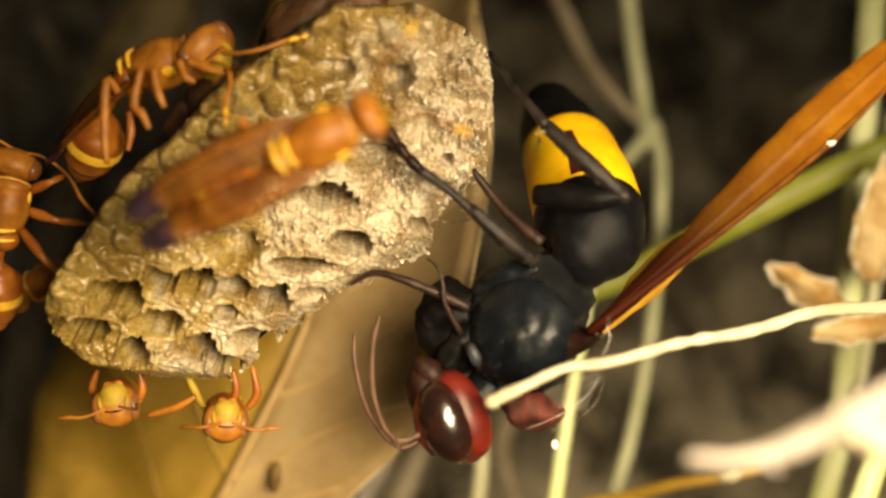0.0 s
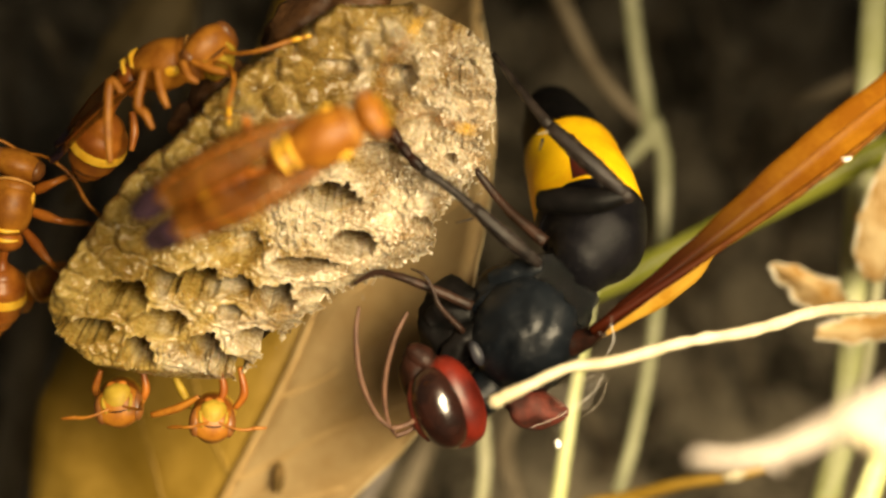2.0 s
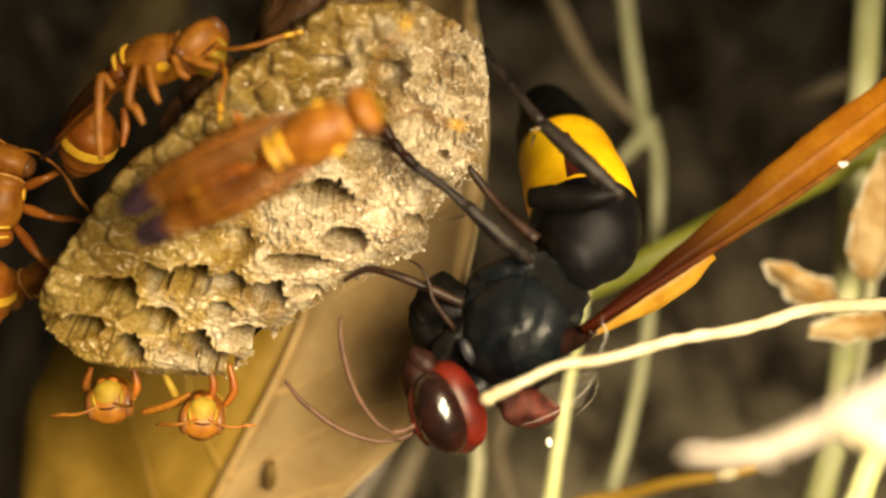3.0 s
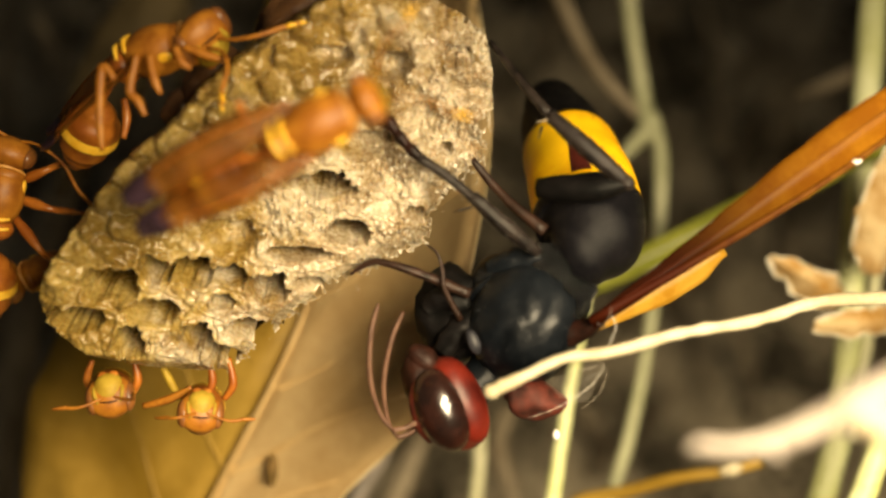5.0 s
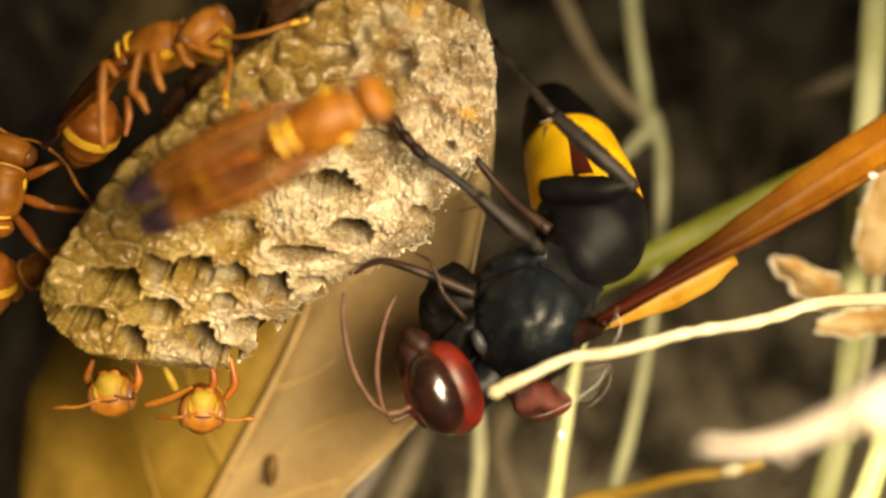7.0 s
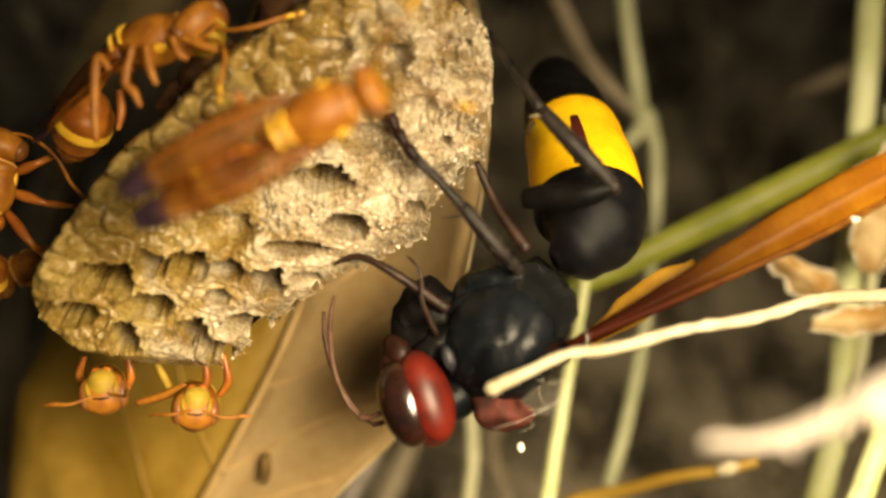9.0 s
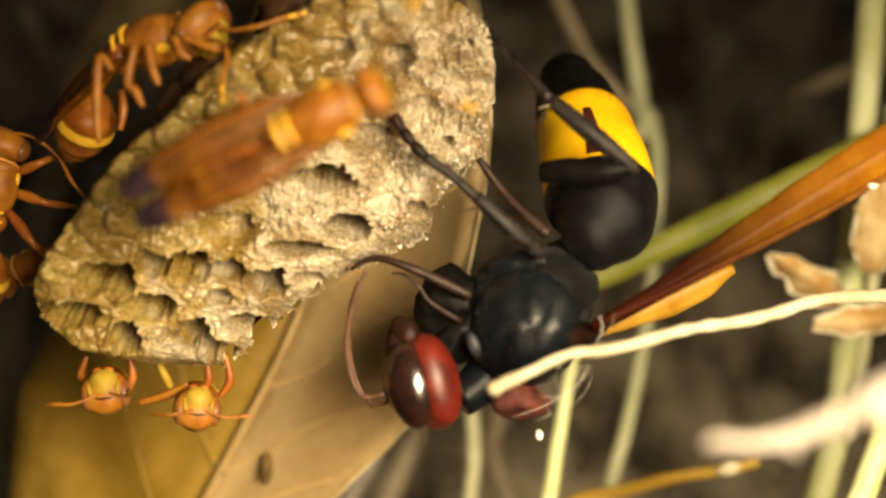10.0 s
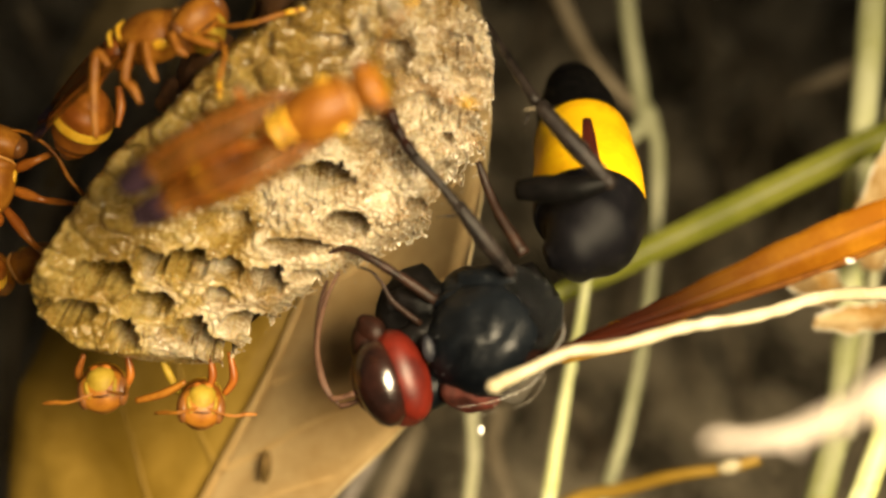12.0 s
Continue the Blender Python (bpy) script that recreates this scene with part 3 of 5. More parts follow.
# ---- leaf and stems round it ----
def big_leaf():
    lf = thing("dry_leaf", (-21.35, -24.65, -23.6), "broad tan dry leaf with pale veins behind the nest", "leaf")
    spine = [(-23.55, -31.27, -23.6), (-16.92, -18.94, -21.1), (-10.25, -5.84, -19.1), (-6.75, 7.2, -25.0), (-4.6, 21.3, -33.0), (-3.3, 31.0, -39.0)]
    left = [13, 17.6, 18.5, 12.5, 10.5, 3]
    right = [4.5, 7.4, 10.8, 10.2, 7.4, 2]
    c, wl = spline(spine, left, 10)
    _, wr = spline(spine, right, 10)
    rows = []
    for i, p in enumerate(c):
        d = (c[min(i + 1, len(c) - 1)] - c[max(i - 1, 0)]).normalized()
        s = Vector((d.y, -d.x, 0)).normalized()
        row = []
        for q in range(-8, 9):
            f = q / 8
            w = (wr if f > 0 else wl)[i]
            z = (0.3 * f * w if f > 0 else 0.34 * f * w) + 0.5 * noise.noise(p * 0.12 + Vector((f * 2, 0, 0)))
            ph = (i - abs(f) * 10.0) / 7.5
            z += 1.6 * min(1.0, abs(f) * 3) * ((ph - math.floor(ph)) ** 2 - 0.4) * (1 - max(0.0, abs(f) - 0.9) * 5)
            curl = min(1.0, max(0.0, (i - 17) / 9)) * max(0.0, f - 0.3) ** 1.6       # the upper margin curls forward
            row.append(p + s * (f * w) + Vector((0, 0, z + 15.0 * curl)))
        rows.append(row)
    for q0, ma, lift, lab in ((0, LEAF_GOLD, -0.7, "golden dry leaf half"), (8, LEAF_DRY, 0.0, "pale tan leaf half")):
        bm = bmesh.new()
        top = [[bm.verts.new(v + Vector((0, 0, lift))) for v in r[q0:q0 + 9]] for r in rows]
        low = [[bm.verts.new(v + Vector((0, 0, lift - 0.25))) for v in r[q0:q0 + 9]] for r in rows]
        for i in range(len(rows) - 1):
            for q in range(8):
                bm.faces.new((top[i][q], top[i][q + 1], top[i + 1][q + 1], top[i + 1][q]))
                bm.faces.new((low[i][q], low[i + 1][q], low[i + 1][q + 1], low[i][q + 1]))
            bm.faces.new((top[i][0], top[i + 1][0], low[i + 1][0], low[i][0]))
            bm.faces.new((top[i][8], low[i][8], low[i + 1][8], top[i + 1][8]))
        part("leaf_half", bm, ma, lf, lab)
    part("midrib", tube(bmesh.new(), [p + Vector((0, 0, 0.1)) for p in c[::6]], [0.35 - 0.02 * k for k in range(len(c[::6]))], 6, 3), LEAF_VEIN, lf)
    for i in range(6, 40, 5):
        for sgn in (-1, 1):
            pts = []
            for f in (0.0, 0.3, 0.6, 0.9):
                ii = min(i + int(f * 9), len(rows) - 1)
                pts.append(rows[ii][8 + int(sgn * f * 8)] + Vector((0, 0, 0.02 - (0.7 if sgn < 0 else 0))))
            part("side_vein", tube(bmesh.new(), pts, [0.26, 0.22, 0.16, 0.08], 6, 3, squash=0.6), LEAF_VEIN if sgn > 0 else LEAF_GOLD, lf)
    # thin pale tube: the bright edge highlight, put in as colour
    part("leaf_rim", tube(bmesh.new(), [r[16] + Vector((0, 0, 0.05)) for r in rows[2:40:4]], [0.09] * len(rows[2:40:4]), 6, 3), LEAF_RIM_LIGHT, lf, "pale dry rim")
    part("leaf_stalk", tube(bmesh.new(), [spine[0], soil_under(spine[0], -6)], [0.9, 1.2], 8), STEM_BROWN, lf)
    part("blemish", ball(bmesh.new(), (-12.33, -16.82, -18.3), (0.42, 1.2, 0.25), -4, n=12), DARK_SPOT, lf, "dark brown blemish on the leaf")


big_leaf()


def stalk_mesh(pts, radii, down=False, lean=0.0, wob=0.12, n=10):
    """A limb; with down it runs on in its own line and then to the soil."""
    pts, radii = [Vector(p) for p in pts], list(radii)
    if down:
        on = pts[-1] + (pts[-1] - pts[-2]).normalized() * 5
        end = soil_under(pts[-1], lean)
        down_way = (end - on).normalized()
        pts += [on, on + (pts[-1] - pts[-2]).normalized() * 2 + down_way * 4, on.lerp(end, 0.3), end]
        radii += [radii[-1]] * 4
    return tube(bmesh.new(), pts, radii, n, 6, wobble=wob)


def plant(name, at, label, category, limbs):
    """limbs: (part name, points, radii, material, runs to the soil, lean)."""
    p = thing(name, at, label, category, "plants round the nest")
    for nm, pts, radii, ma, down, lean in limbs:
        part(nm, stalk_mesh(pts, radii, down, lean), ma, p)
    return p


plant("grass_plant", (15.12, -23.44, -38.6), "pale green jointed grass rising from the soil", "grass", (
    ("upper_stem", [(16.32, 31, -41.6), (17.52, 19.99, -41.6), (18.22, 15.24, -41.4), (18.92, 10.93, -41.2)], [0.78, 0.78, 0.8, 0.75], STEM_OLIVE, False, 0),
    ("node", [(18.61, 12.34, -41.2), (19.12, 11.02, -41.1), (19.74, 9.56, -41.1)], [0.75, 1.15, 0.75], STEM_OLIVE, False, 0),
    ("lower_stem", [(19.45, 10.51, -41.2), (20.16, 7.89, -41.1), (19.86, 0.05, -40.6), (19.03, -8.27, -40.6), (17.31, -16.44, -39.6), (15.12, -23.44, -38.6)], [0.75, 0.7, 0.6, 0.58, 0.58, 0.6], STEM_OLIVE, True, -8),
    ("side_shoot", [(8.94, 28.6, -44.6), (12.07, 20.87, -43.6), (14.61, 15.93, -42.6), (18.63, 11.3, -41.3)], [0.9, 0.85, 0.75, 0.6], STEM_BROWN, False, 0),
    ("stub", [(19.13, 10.61, -41.2), (17.47, 8.89, -40.6), (16.03, 7.27, -39.6)], [0.9, 0.7, 0.3], STEM_OLIVE, False, 0)))
plant("stout_plant", (30.61, -21.1, -27.6), "stout yellow-green plant rising from the soil", "plant", (
    ("main_stem", [(36.63, 27.78, -31.6), (35.8, 18.04, -30.6), (34.6, 7.55, -29.6), (33.81, -2.77, -29.6), (33.48, -9.33, -29.6), (32.4, -15.74, -28.6), (30.61, -21.1, -27.6)], [1.2, 1.15, 1.1, 1.05, 1.05, 1.1, 1.1], STEM_GREEN, True, -6),
    ("side_stem", [(37.27, 11.36, -30.1), (36.2, 0.98, -29.6), (35.04, -7.42, -29.1), (32.91, -16.04, -27.6)], [0.3, 0.45, 0.5, 0.6], STEM_PALE, False, 0),
    ("low_stem", [(33.75, -6.5, -16.6), (32.32, -12.22, -16.6), (29.73, -18.54, -15.6)], [0.9, 0.9, 0.95], STEM_GREEN, True, -8)))
plant("thin_grass", (8.07, -20.46, -24.6), "thin pale green grass stalk behind the hornet", "grass", (
    ("stalk", [(11.74, -2.96, -25.50), (11.14, -6.96, -25.50), (10.36, -10.73, -25.50), (9.58, -15.38, -25.50), (8.81, -20.48, -25.50)], [0.34, 0.4, 0.46, 0.54, 0.6], STEM_GREEN, True, -5),))
plant("fine_grass", (3.14, -23.65, -39.6), "fine brown grass stalk in the shade", "grass", (
    ("stalk", [(3.33, -15.55, -40.6), (3.54, -19.71, -40.6), (3.14, -23.65, -39.6)], [0.55, 0.6, 0.6], STEM_PALE, True, 0),
    ("dry_stalk", [(7.08, -16.91, -54.6), (5.86, -20.83, -53.6), (7.54, -26.42, -52.6)], [0.9, 1.0, 1.0], STEM_BROWN, True, 4),
    ("dry_stalk", [(-1.43, -18.96, -56.6), (-2.89, -22.35, -55.6), (-4.91, -26.85, -54.6)], [1.0, 1.1, 1.2], STEM_BROWN, True, -6),
    ("dry_stalk", [(-4.6, -18.02, -46.6), (-6.14, -21.31, -46.6), (-8.64, -25.47, -45.6)], [0.5, 0.6, 0.7], TWIG_THICK, True, -6)))
plant("dead_plant", (-48.4, 1.4, -72.6), "grey-brown dead plant in the shade", "plant", (
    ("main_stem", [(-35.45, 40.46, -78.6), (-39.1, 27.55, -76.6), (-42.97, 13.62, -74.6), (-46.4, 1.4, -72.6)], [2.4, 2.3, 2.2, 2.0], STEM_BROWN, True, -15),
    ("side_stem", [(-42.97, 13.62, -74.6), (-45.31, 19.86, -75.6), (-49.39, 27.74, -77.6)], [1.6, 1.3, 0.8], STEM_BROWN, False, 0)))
dl = thing("dead_leaf", (-34.95, 4.03, -40.0), "broad brown dead leaf hanging in the shade", "leaf")
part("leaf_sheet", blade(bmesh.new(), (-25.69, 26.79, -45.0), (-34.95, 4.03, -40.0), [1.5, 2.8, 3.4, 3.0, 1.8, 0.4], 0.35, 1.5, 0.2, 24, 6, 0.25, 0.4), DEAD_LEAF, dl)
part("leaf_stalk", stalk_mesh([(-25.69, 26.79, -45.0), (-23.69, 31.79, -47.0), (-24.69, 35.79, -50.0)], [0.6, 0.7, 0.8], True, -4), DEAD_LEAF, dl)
plant("twiggy_plant", (13.92, -20.52, -26.6), "thin tan twiggy plant near the soil", "plant", (
    ("twig", [(24.61, -16.89, -23.1), (22.27, -17.69, -23.4), (18.54, -18.5, -24.6), (14.83, -19.97, -26.6)], [0.5, 0.42, 0.5, 0.55], LEAF_GOLD, True, -20),
    ("bud", [(21.54, -17.77, -23.1), (22.44, -17.49, -23), (23.16, -17.33, -23.1)], [0.3, 0.62, 0.3], TWIG, False, 0)))
plant("snapped_twig", (47.73, 19.95, -54.6), "snapped brown twig end in the shade", "twig", (
    ("twig", [(35.75, 15.03, -53.6), (38.65, 16.02, -53.6), (42.71, 17.76, -53.6), (50.07, 21.12, -54.6)], [0.3, 0.8, 0.9, 0.9], STEM_BROWN, False, 0),))
gp = thing("meadow_grass", (8.25, -5.58, -29.6), "green grass leaf crossing behind the hornet's wing", "grass", "plants round the nest")
part("leaf_blade", blade(bmesh.new(), (8.25, -5.58, -29.6), (38.55, 9.73, -25.6), [0.6, 1.0, 1.15, 1.1, 0.9], 0.3, 0.6, 0.12), BLADE_GREEN, gp)
part("leaf_rib", tube(bmesh.new(), [(8.22, -5.46, -29.2), (23.52, 2.23, -26.8), (38.39, 9.78, -25.2)], [0.12, 0.14, 0.1], 6, 6), STEM_OLIVE, gp)

# the straw-coloured twig over the hornet and the thick dry branch close to the lens
straw = thing("straw_twig", (25.09, -3.45, -0.1), "straw-coloured dry twig with a rounded tip over the hornet", "twig")
part("shaft", stalk_mesh([(2.61, -7.99, 7.4), (3.15, -7.75, 7.4), (4.5, -7.15, 7.2), (6.48, -6.33, 6.8), (9.11, -6.02, 6.2), (12.84, -5.16, 4.9), (17.24, -4.55, 3.4), (21.32, -3.61, 1.4), (25.09, -3.45, -0.1), (31.47, -3.4, -2.6)],
     [0.28, 0.32, 0.28, 0.27, 0.31, 0.31, 0.33, 0.38, 0.40, 0.44], wob=0.3, n=12), TWIG, straw)
part("rounded_tip", ball(bmesh.new(), (2.61, -8.02, 7.4), (0.43, 0.37, 0.37), 20, n=14, rough=0.15), TWIG, straw)
thick = thing("dry_branch", (19.14, -4.16, 26.4), "pale dry forked branch close to the lens", "branch")
part("limb", tube(bmesh.new(), [(8.98, -7.88, 26.4), (9.36, -7.75, 26.4), (10.57, -7.79, 26.4), (11.93, -7.58, 26.4), (13.7, -6.83, 26.4), (15.79, -5.91, 26.4), (19.56, -4.57, 25.4)],
     [0.12, 0.26, 0.24, 0.34, 0.52, 0.78, 1.1], 14, 6, wobble=0.35), TWIG_THICK, thick)
part("side_limb", tube(bmesh.new(), [(11.72, -7.5, 26.4), (12.02, -7.92, 26.6), (12.27, -8.12, 26.9)], [0.28, 0.2, 0.06], 8, 5, wobble=0.3), TWIG_THICK, thick)
part("side_limb", tube(bmesh.new(), [(14.96, -6.2, 26.4), (15.72, -6.84, 26.9), (16.67, -7.33, 27.4), (18.71, -7.95, 27.4)], [0.6, 0.7, 0.8, 0.9], 12, 5, wobble=0.45), TWIG, thick)


def curled_leaf(base, tip, widths, label, fold, twist):
    edges = []
    lf = thing("curled_leaf", base, label, "dry leaf", "curled leaf bits on the stout stem")
    part("leaf_sheet", blade(bmesh.new(), base, tip, widths, fold, 1.2, 0.12, 18, 6, 0.5, twist, edges), CURL, lf)
    for e in edges:
        part("rim", tube(bmesh.new(), e[::2], [0.11] * len(e[::2]), 6, 2, wobble=1.2), CURL_RIM, lf, "cream-coloured dry rim")
    return lf


curled_leaf((30.81, -4.67, -22.6), (24.69, -1.15, -20.6), [0.9, 1.35, 1.3, 1.1, 0.25], "curled brown scrap of dry leaf on a stem", 0.8, 0.9)
curled_leaf((34, -5.72, -20.6), (27.56, -6.26, -19.1), [0.9, 1.1, 1.0, 0.4], "tan scrap of dry leaf under a twig", 0.5, 0.5)
curled_leaf((32.86, -2.55, -21.6), (33.42, 7.22, -19.6), [0.8, 2.0, 2.2, 1.8, 0.5], "curled dry leaf with a pale rim", 0.7, -0.8)


# ---- paper wasps ----
def wasp(at, fwd, up, size, label, turn=(0, 0, 0), droop=10, wings=True, spread=5.0, feelers=((50, 25), (-20, 30)), legs=(1, 1, 1), face=True, big=1.0, reach=0.0, sink=0.0, flen=1.0, fat=1.0):
    """A paper wasp in its own axes: x ahead, y to its left, z up its back; at: the thorax's centre."""
    f = Vector(fwd).normalized()
    u = Vector(up)
    u = (u - f * u.dot(f)).normalized()
    s = u.cross(f)
    m = Matrix.Translation(at) @ Matrix((f, s, u)).transposed().to_4x4() @ Matrix.Scale(size, 4)
    w = thing("paper_wasp", at, label, "wasp", "paper wasps on the nest")
    B = bmesh.new
    P = lambda name, bm, ma, par=w, lab="", piv=None: part(name, bm, ma, par, lab, piv, m)
    th = ball(B(), (0.2, 0, 0), (1.9, 1.3, 1.35), n=24)
    ball(th, (1.45, 0, 0.05), (0.7, 1.15, 0.95), n=18)
    P("thorax", th, AMBER)
    P("propodeum", ball(B(), (-1.75, 0, -0.2), (0.75, 1.0, 1.0), n=16), AMBER_DEEP)
    for x, z in ((-1.08, 1.08), (-1.68, 0.86)):
        P("yellow_bar", tube(B(), [(x + 0.1, -0.8, z - 0.15), (x - 0.03, 0, z + 0.05), (x + 0.1, 0.8, z - 0.15)], [0.08, 0.14, 0.08], 8), BAR, w, "yellow bar across the back")
    P("neck_line", tube(B(), [(1.6, -1.12, 0.0), (1.85, -0.8, 0.62), (2.0, 0, 0.92), (1.85, 0.8, 0.62), (1.6, 1.12, 0.0)], [0.06, 0.08, 0.09, 0.08, 0.06], 8), NECK_LINE, w, "pale line behind the head")
    for sy in (-1, 1):
        P("side_mark", ball(B(), (0.9, sy * 1.15, 0.15), (0.45, 0.15, 0.3), n=10), BAR)
    hm = Matrix.Translation((2.75, 0, -0.15)) @ pose(0, 0, 0, *turn) @ Matrix.Scale(big, 4)
    hd = ball(B(), (0, 0, 0), (0.85, 1.45, 1.25), n=24)
    bmesh.ops.transform(hd, matrix=hm, verts=hd.verts)
    head = P("head", hd, AMBER)

    def on_head(name, bm, ma, lab=""):
        bmesh.ops.transform(bm, matrix=hm, verts=bm.verts)
        return part(name, bm, ma, head, lab, None, m)
    for sy in (-1, 1):
        on_head("eye", ball(B(), (0.02, sy * 1.02, 0.1), (0.6, 0.42, 0.9), n=16), WASP_EYE)
        a, bnd = feelers[0 if sy > 0 else 1]
        d1 = Vector((math.cos(radians(a)), sy * math.sin(radians(a)) , 0.35)).normalized()
        d2 = Vector((math.cos(radians(a + bnd)), sy * math.sin(radians(a + bnd)), -0.05)).normalized()
        p0 = Vector((0.75, sy * 0.32, 0.2))
        p1 = p0 + d1 * 1.1
        on_head("feeler", tube(B(), [p0, p1, p1 + (d1 + d2 * 2) * 0.55 * flen, p1 + d2 * 2.9 * flen, p1 + d2 * 4.1 * flen], [0.08 * fat, 0.09 * fat, 0.10 * fat, 0.12 * fat, 0.11 * fat], 8), AMBER, "amber feeler")
        on_head("feeler_tip", tube(B(), [p1 + d2 * (4.1 * flen - 0.6), p1 + d2 * (4.1 * flen + 0.25)], [0.13, 0.08], 8), BAR if 0.6 < flen < 1 else AMBER, "feeler tip")
        on_head("jaw", ball(B(), (0.45, sy * 0.3, -1.15), (0.2, 0.32, 0.26), n=10), AMBER_DEEP)
    if face:
        on_head("face_plate", ball(B(), (0.42, 0, -0.38), (0.5, 0.78, 0.95), n=18, rough=0.25), FACE, "yellow face plate")
        for sy in (-1, 1):
            on_head("eye_rim", tube(B(), [(0.62, sy * 0.62, 0.5), (0.72, sy * 0.76, 0.05), (0.6, sy * 0.82, -0.5)], [0.1, 0.13, 0.09], 6), FACE)
        on_head("brow", tube(B(), [(0.7, -0.5, 0.42), (0.82, 0, 0.5), (0.7, 0.5, 0.42)], [0.05, 0.06, 0.05], 6), BROWN_DARK)
    g = Matrix.Translation((-2.35, 0, -0.35)) @ pose(0, 0, 0, 0, -droop) @ Matrix.Translation((-reach, 0, 0))
    waist = tube(B(), [(0.3 + reach, 0, 0), (-0.6, 0, 0.12), (-1.3, 0, 0.15)], [0.3, 0.24, 0.5], 10)
    prof = [(-1.1, 0.42), (-1.7, 1.0), (-2.5, 1.45), (-3.4, 1.55), (-4.3, 1.35), (-5.1, 0.95), (-5.8, 0.45), (-6.2, 0.12)]

    def seg(i0, i1, grow):
        return tube(B(), [(x, 0, 0) for x, _ in prof[i0:i1 + 1]], [r * grow for _, r in prof[i0:i1 + 1]], 20, 5)
    for nm, bm, ma in (("waist", waist, AMBER_DEEP), ("gaster_front", seg(0, 3, 1.0), AMBER_DEEP), ("gaster_band", seg(2, 3, 1.025), None),
                       ("gaster_rear", seg(3, 7, 0.985), AMBER_DEEP)):
        if nm == "gaster_band":
            bm.free()
            bm = tube(B(), [(-2.85, 0, 0), (-3.15, 0, 0), (-3.4, 0, 0)], [1.52, 1.585, 1.59], 20, 2, cap=False)
            ma = BAR
        bmesh.ops.transform(bm, matrix=g, verts=bm.verts)
        P(nm, bm, ma)
    if wings:
        for sy in (-1, 1):
            a = radians(spread) * sy
            base = Vector((-0.3, sy * 1.2, 0.62))
            tip = base + Vector((-math.cos(a), math.sin(a), 0.02 - sink)).normalized() * 8.6
            bm = blade(B(), base, tip, [0.25, 0.75, 0.95, 0.9, 0.75, 0.5], 0.35, 0.5, 0.03, 18, 4)
            wg = P("wing", bm, WASP_WING, w, "translucent amber wing")
            part("wing_tip", blade(B(), base + (tip - base) * 0.82 + Vector((0, 0, 0.22)), tip + Vector((-0.2, 0, 0.08)), [0.62, 0.66, 0.4], 0.3, 0, 0.05, 8, 4), WING_TIP, wg, "dark violet wing tip", None, m)
            part("wing_vein", tube(B(), [base + Vector((0, sy * 0.1, 0.1)), base.lerp(tip, 0.5) + Vector((0, sy * 0.5, 0.4)), base.lerp(tip, 0.85) + Vector((0, sy * 0.3, 0.25))], [0.05, 0.04, 0.025], 6), AMBER_DEEP, wg, "", None, m)
    for k, (x, ang, ln) in enumerate(((1.1, 55, 2.3), (0.1, 95, 2.7), (-1.0, 130, 3.2))):
        if legs[k]:
            for sy in (-1, 1):
                d = Vector((math.cos(radians(ang)), sy * math.sin(radians(ang)), 0))
                h = Vector((x, sy * 0.75, -0.85))
                kn = h + d * ln * 0.8 + Vector((0, 0, 0.9))
                an = kn + d * ln * 0.55 + Vector((0, 0, -1.9))
                ft = an + d * ln * 0.35 + Vector((0, 0, -0.5))
                leg = P("leg", tube(B(), [h, h.lerp(kn, 0.5), kn, kn.lerp(an, 0.5), an], [0.22, 0.34, 0.2, 0.22, 0.12], 8, 3), AMBER_DEEP)
                part("foot", tube(B(), [an, an.lerp(ft, 0.5), ft], [0.12, 0.13, 0.09], 6, 3), AMBER, leg, "amber foot", None, m)
    return w


front_wasp = wasp((-6.14, 5.09, 13.4), (0.88, 0.42, 0.16), (0.1, 0.1, 1), 1.06, "amber paper wasp with folded wings, seen from above on the comb",
     (0, 0, 0), 14, True, -3, ((62, -30), (22, 20)), (0, 0, 0), True, 0.86, 0.0, 0.0, 0.85, 0.45)
rim_wasp = wasp((-16.19, 10.4, 2.4), (0.93, 0.27, 0.24), (-0.45, 0.62, 0.62), 1.1, "orange paper wasp with a yellow face on the comb's edge",
     (0, 20, -50), 40, True, -4, ((20, 40), (-10, 50)), (0, 0, 0), True, 1.15, 1.3, 0.45, 0.7)
wasp((-26.9, 2.4, -3.6), (0.20, 0.97, 0.10), (0.2, -0.15, 1), 1.05, "amber paper wasp with yellow bars at the comb's end", (0, 0, -10), 20, False, 5, ((80, 40), (80, 40)), (1, 1, 1), False, 1.1)
still_peeper = wasp((-20.13, -9.78, -3.6), (0.24, 0.12, 0.96), (0.1, -1, 0), 0.92, "orange paper wasp with a yellow face peeping from behind the comb", (0, 10, 8), 5, False, 6, ((78, 20), (60, -40)), (0, 0, 0), True, 1.1, 0.0, 0.0, 0.4)
peeper = wasp((-13.72, -10.74, -3.6), (0.18, 0.13, 0.97), (-0.06, -1, 0), 0.92, "orange paper wasp shifting behind the comb's lower rim", (0, 10, -4), 5, False, 6, ((60, 70), (84, 4)), (0, 0, 0), True, 1.05, 0.0, 0.0, 0.4)
wasp((-25.42, -2.05, -9.0), (-0.9, -0.25, 0.2), (-0.3, 0.3, 0.9), 1.0, "dark amber paper wasp in the shade behind the comb", (0, 0, 0), 5, False, 5.0, ((50, 25), (-20, 30)), (0, 0, 0), False, 1.0, 0.0, 0.0, 0.5)

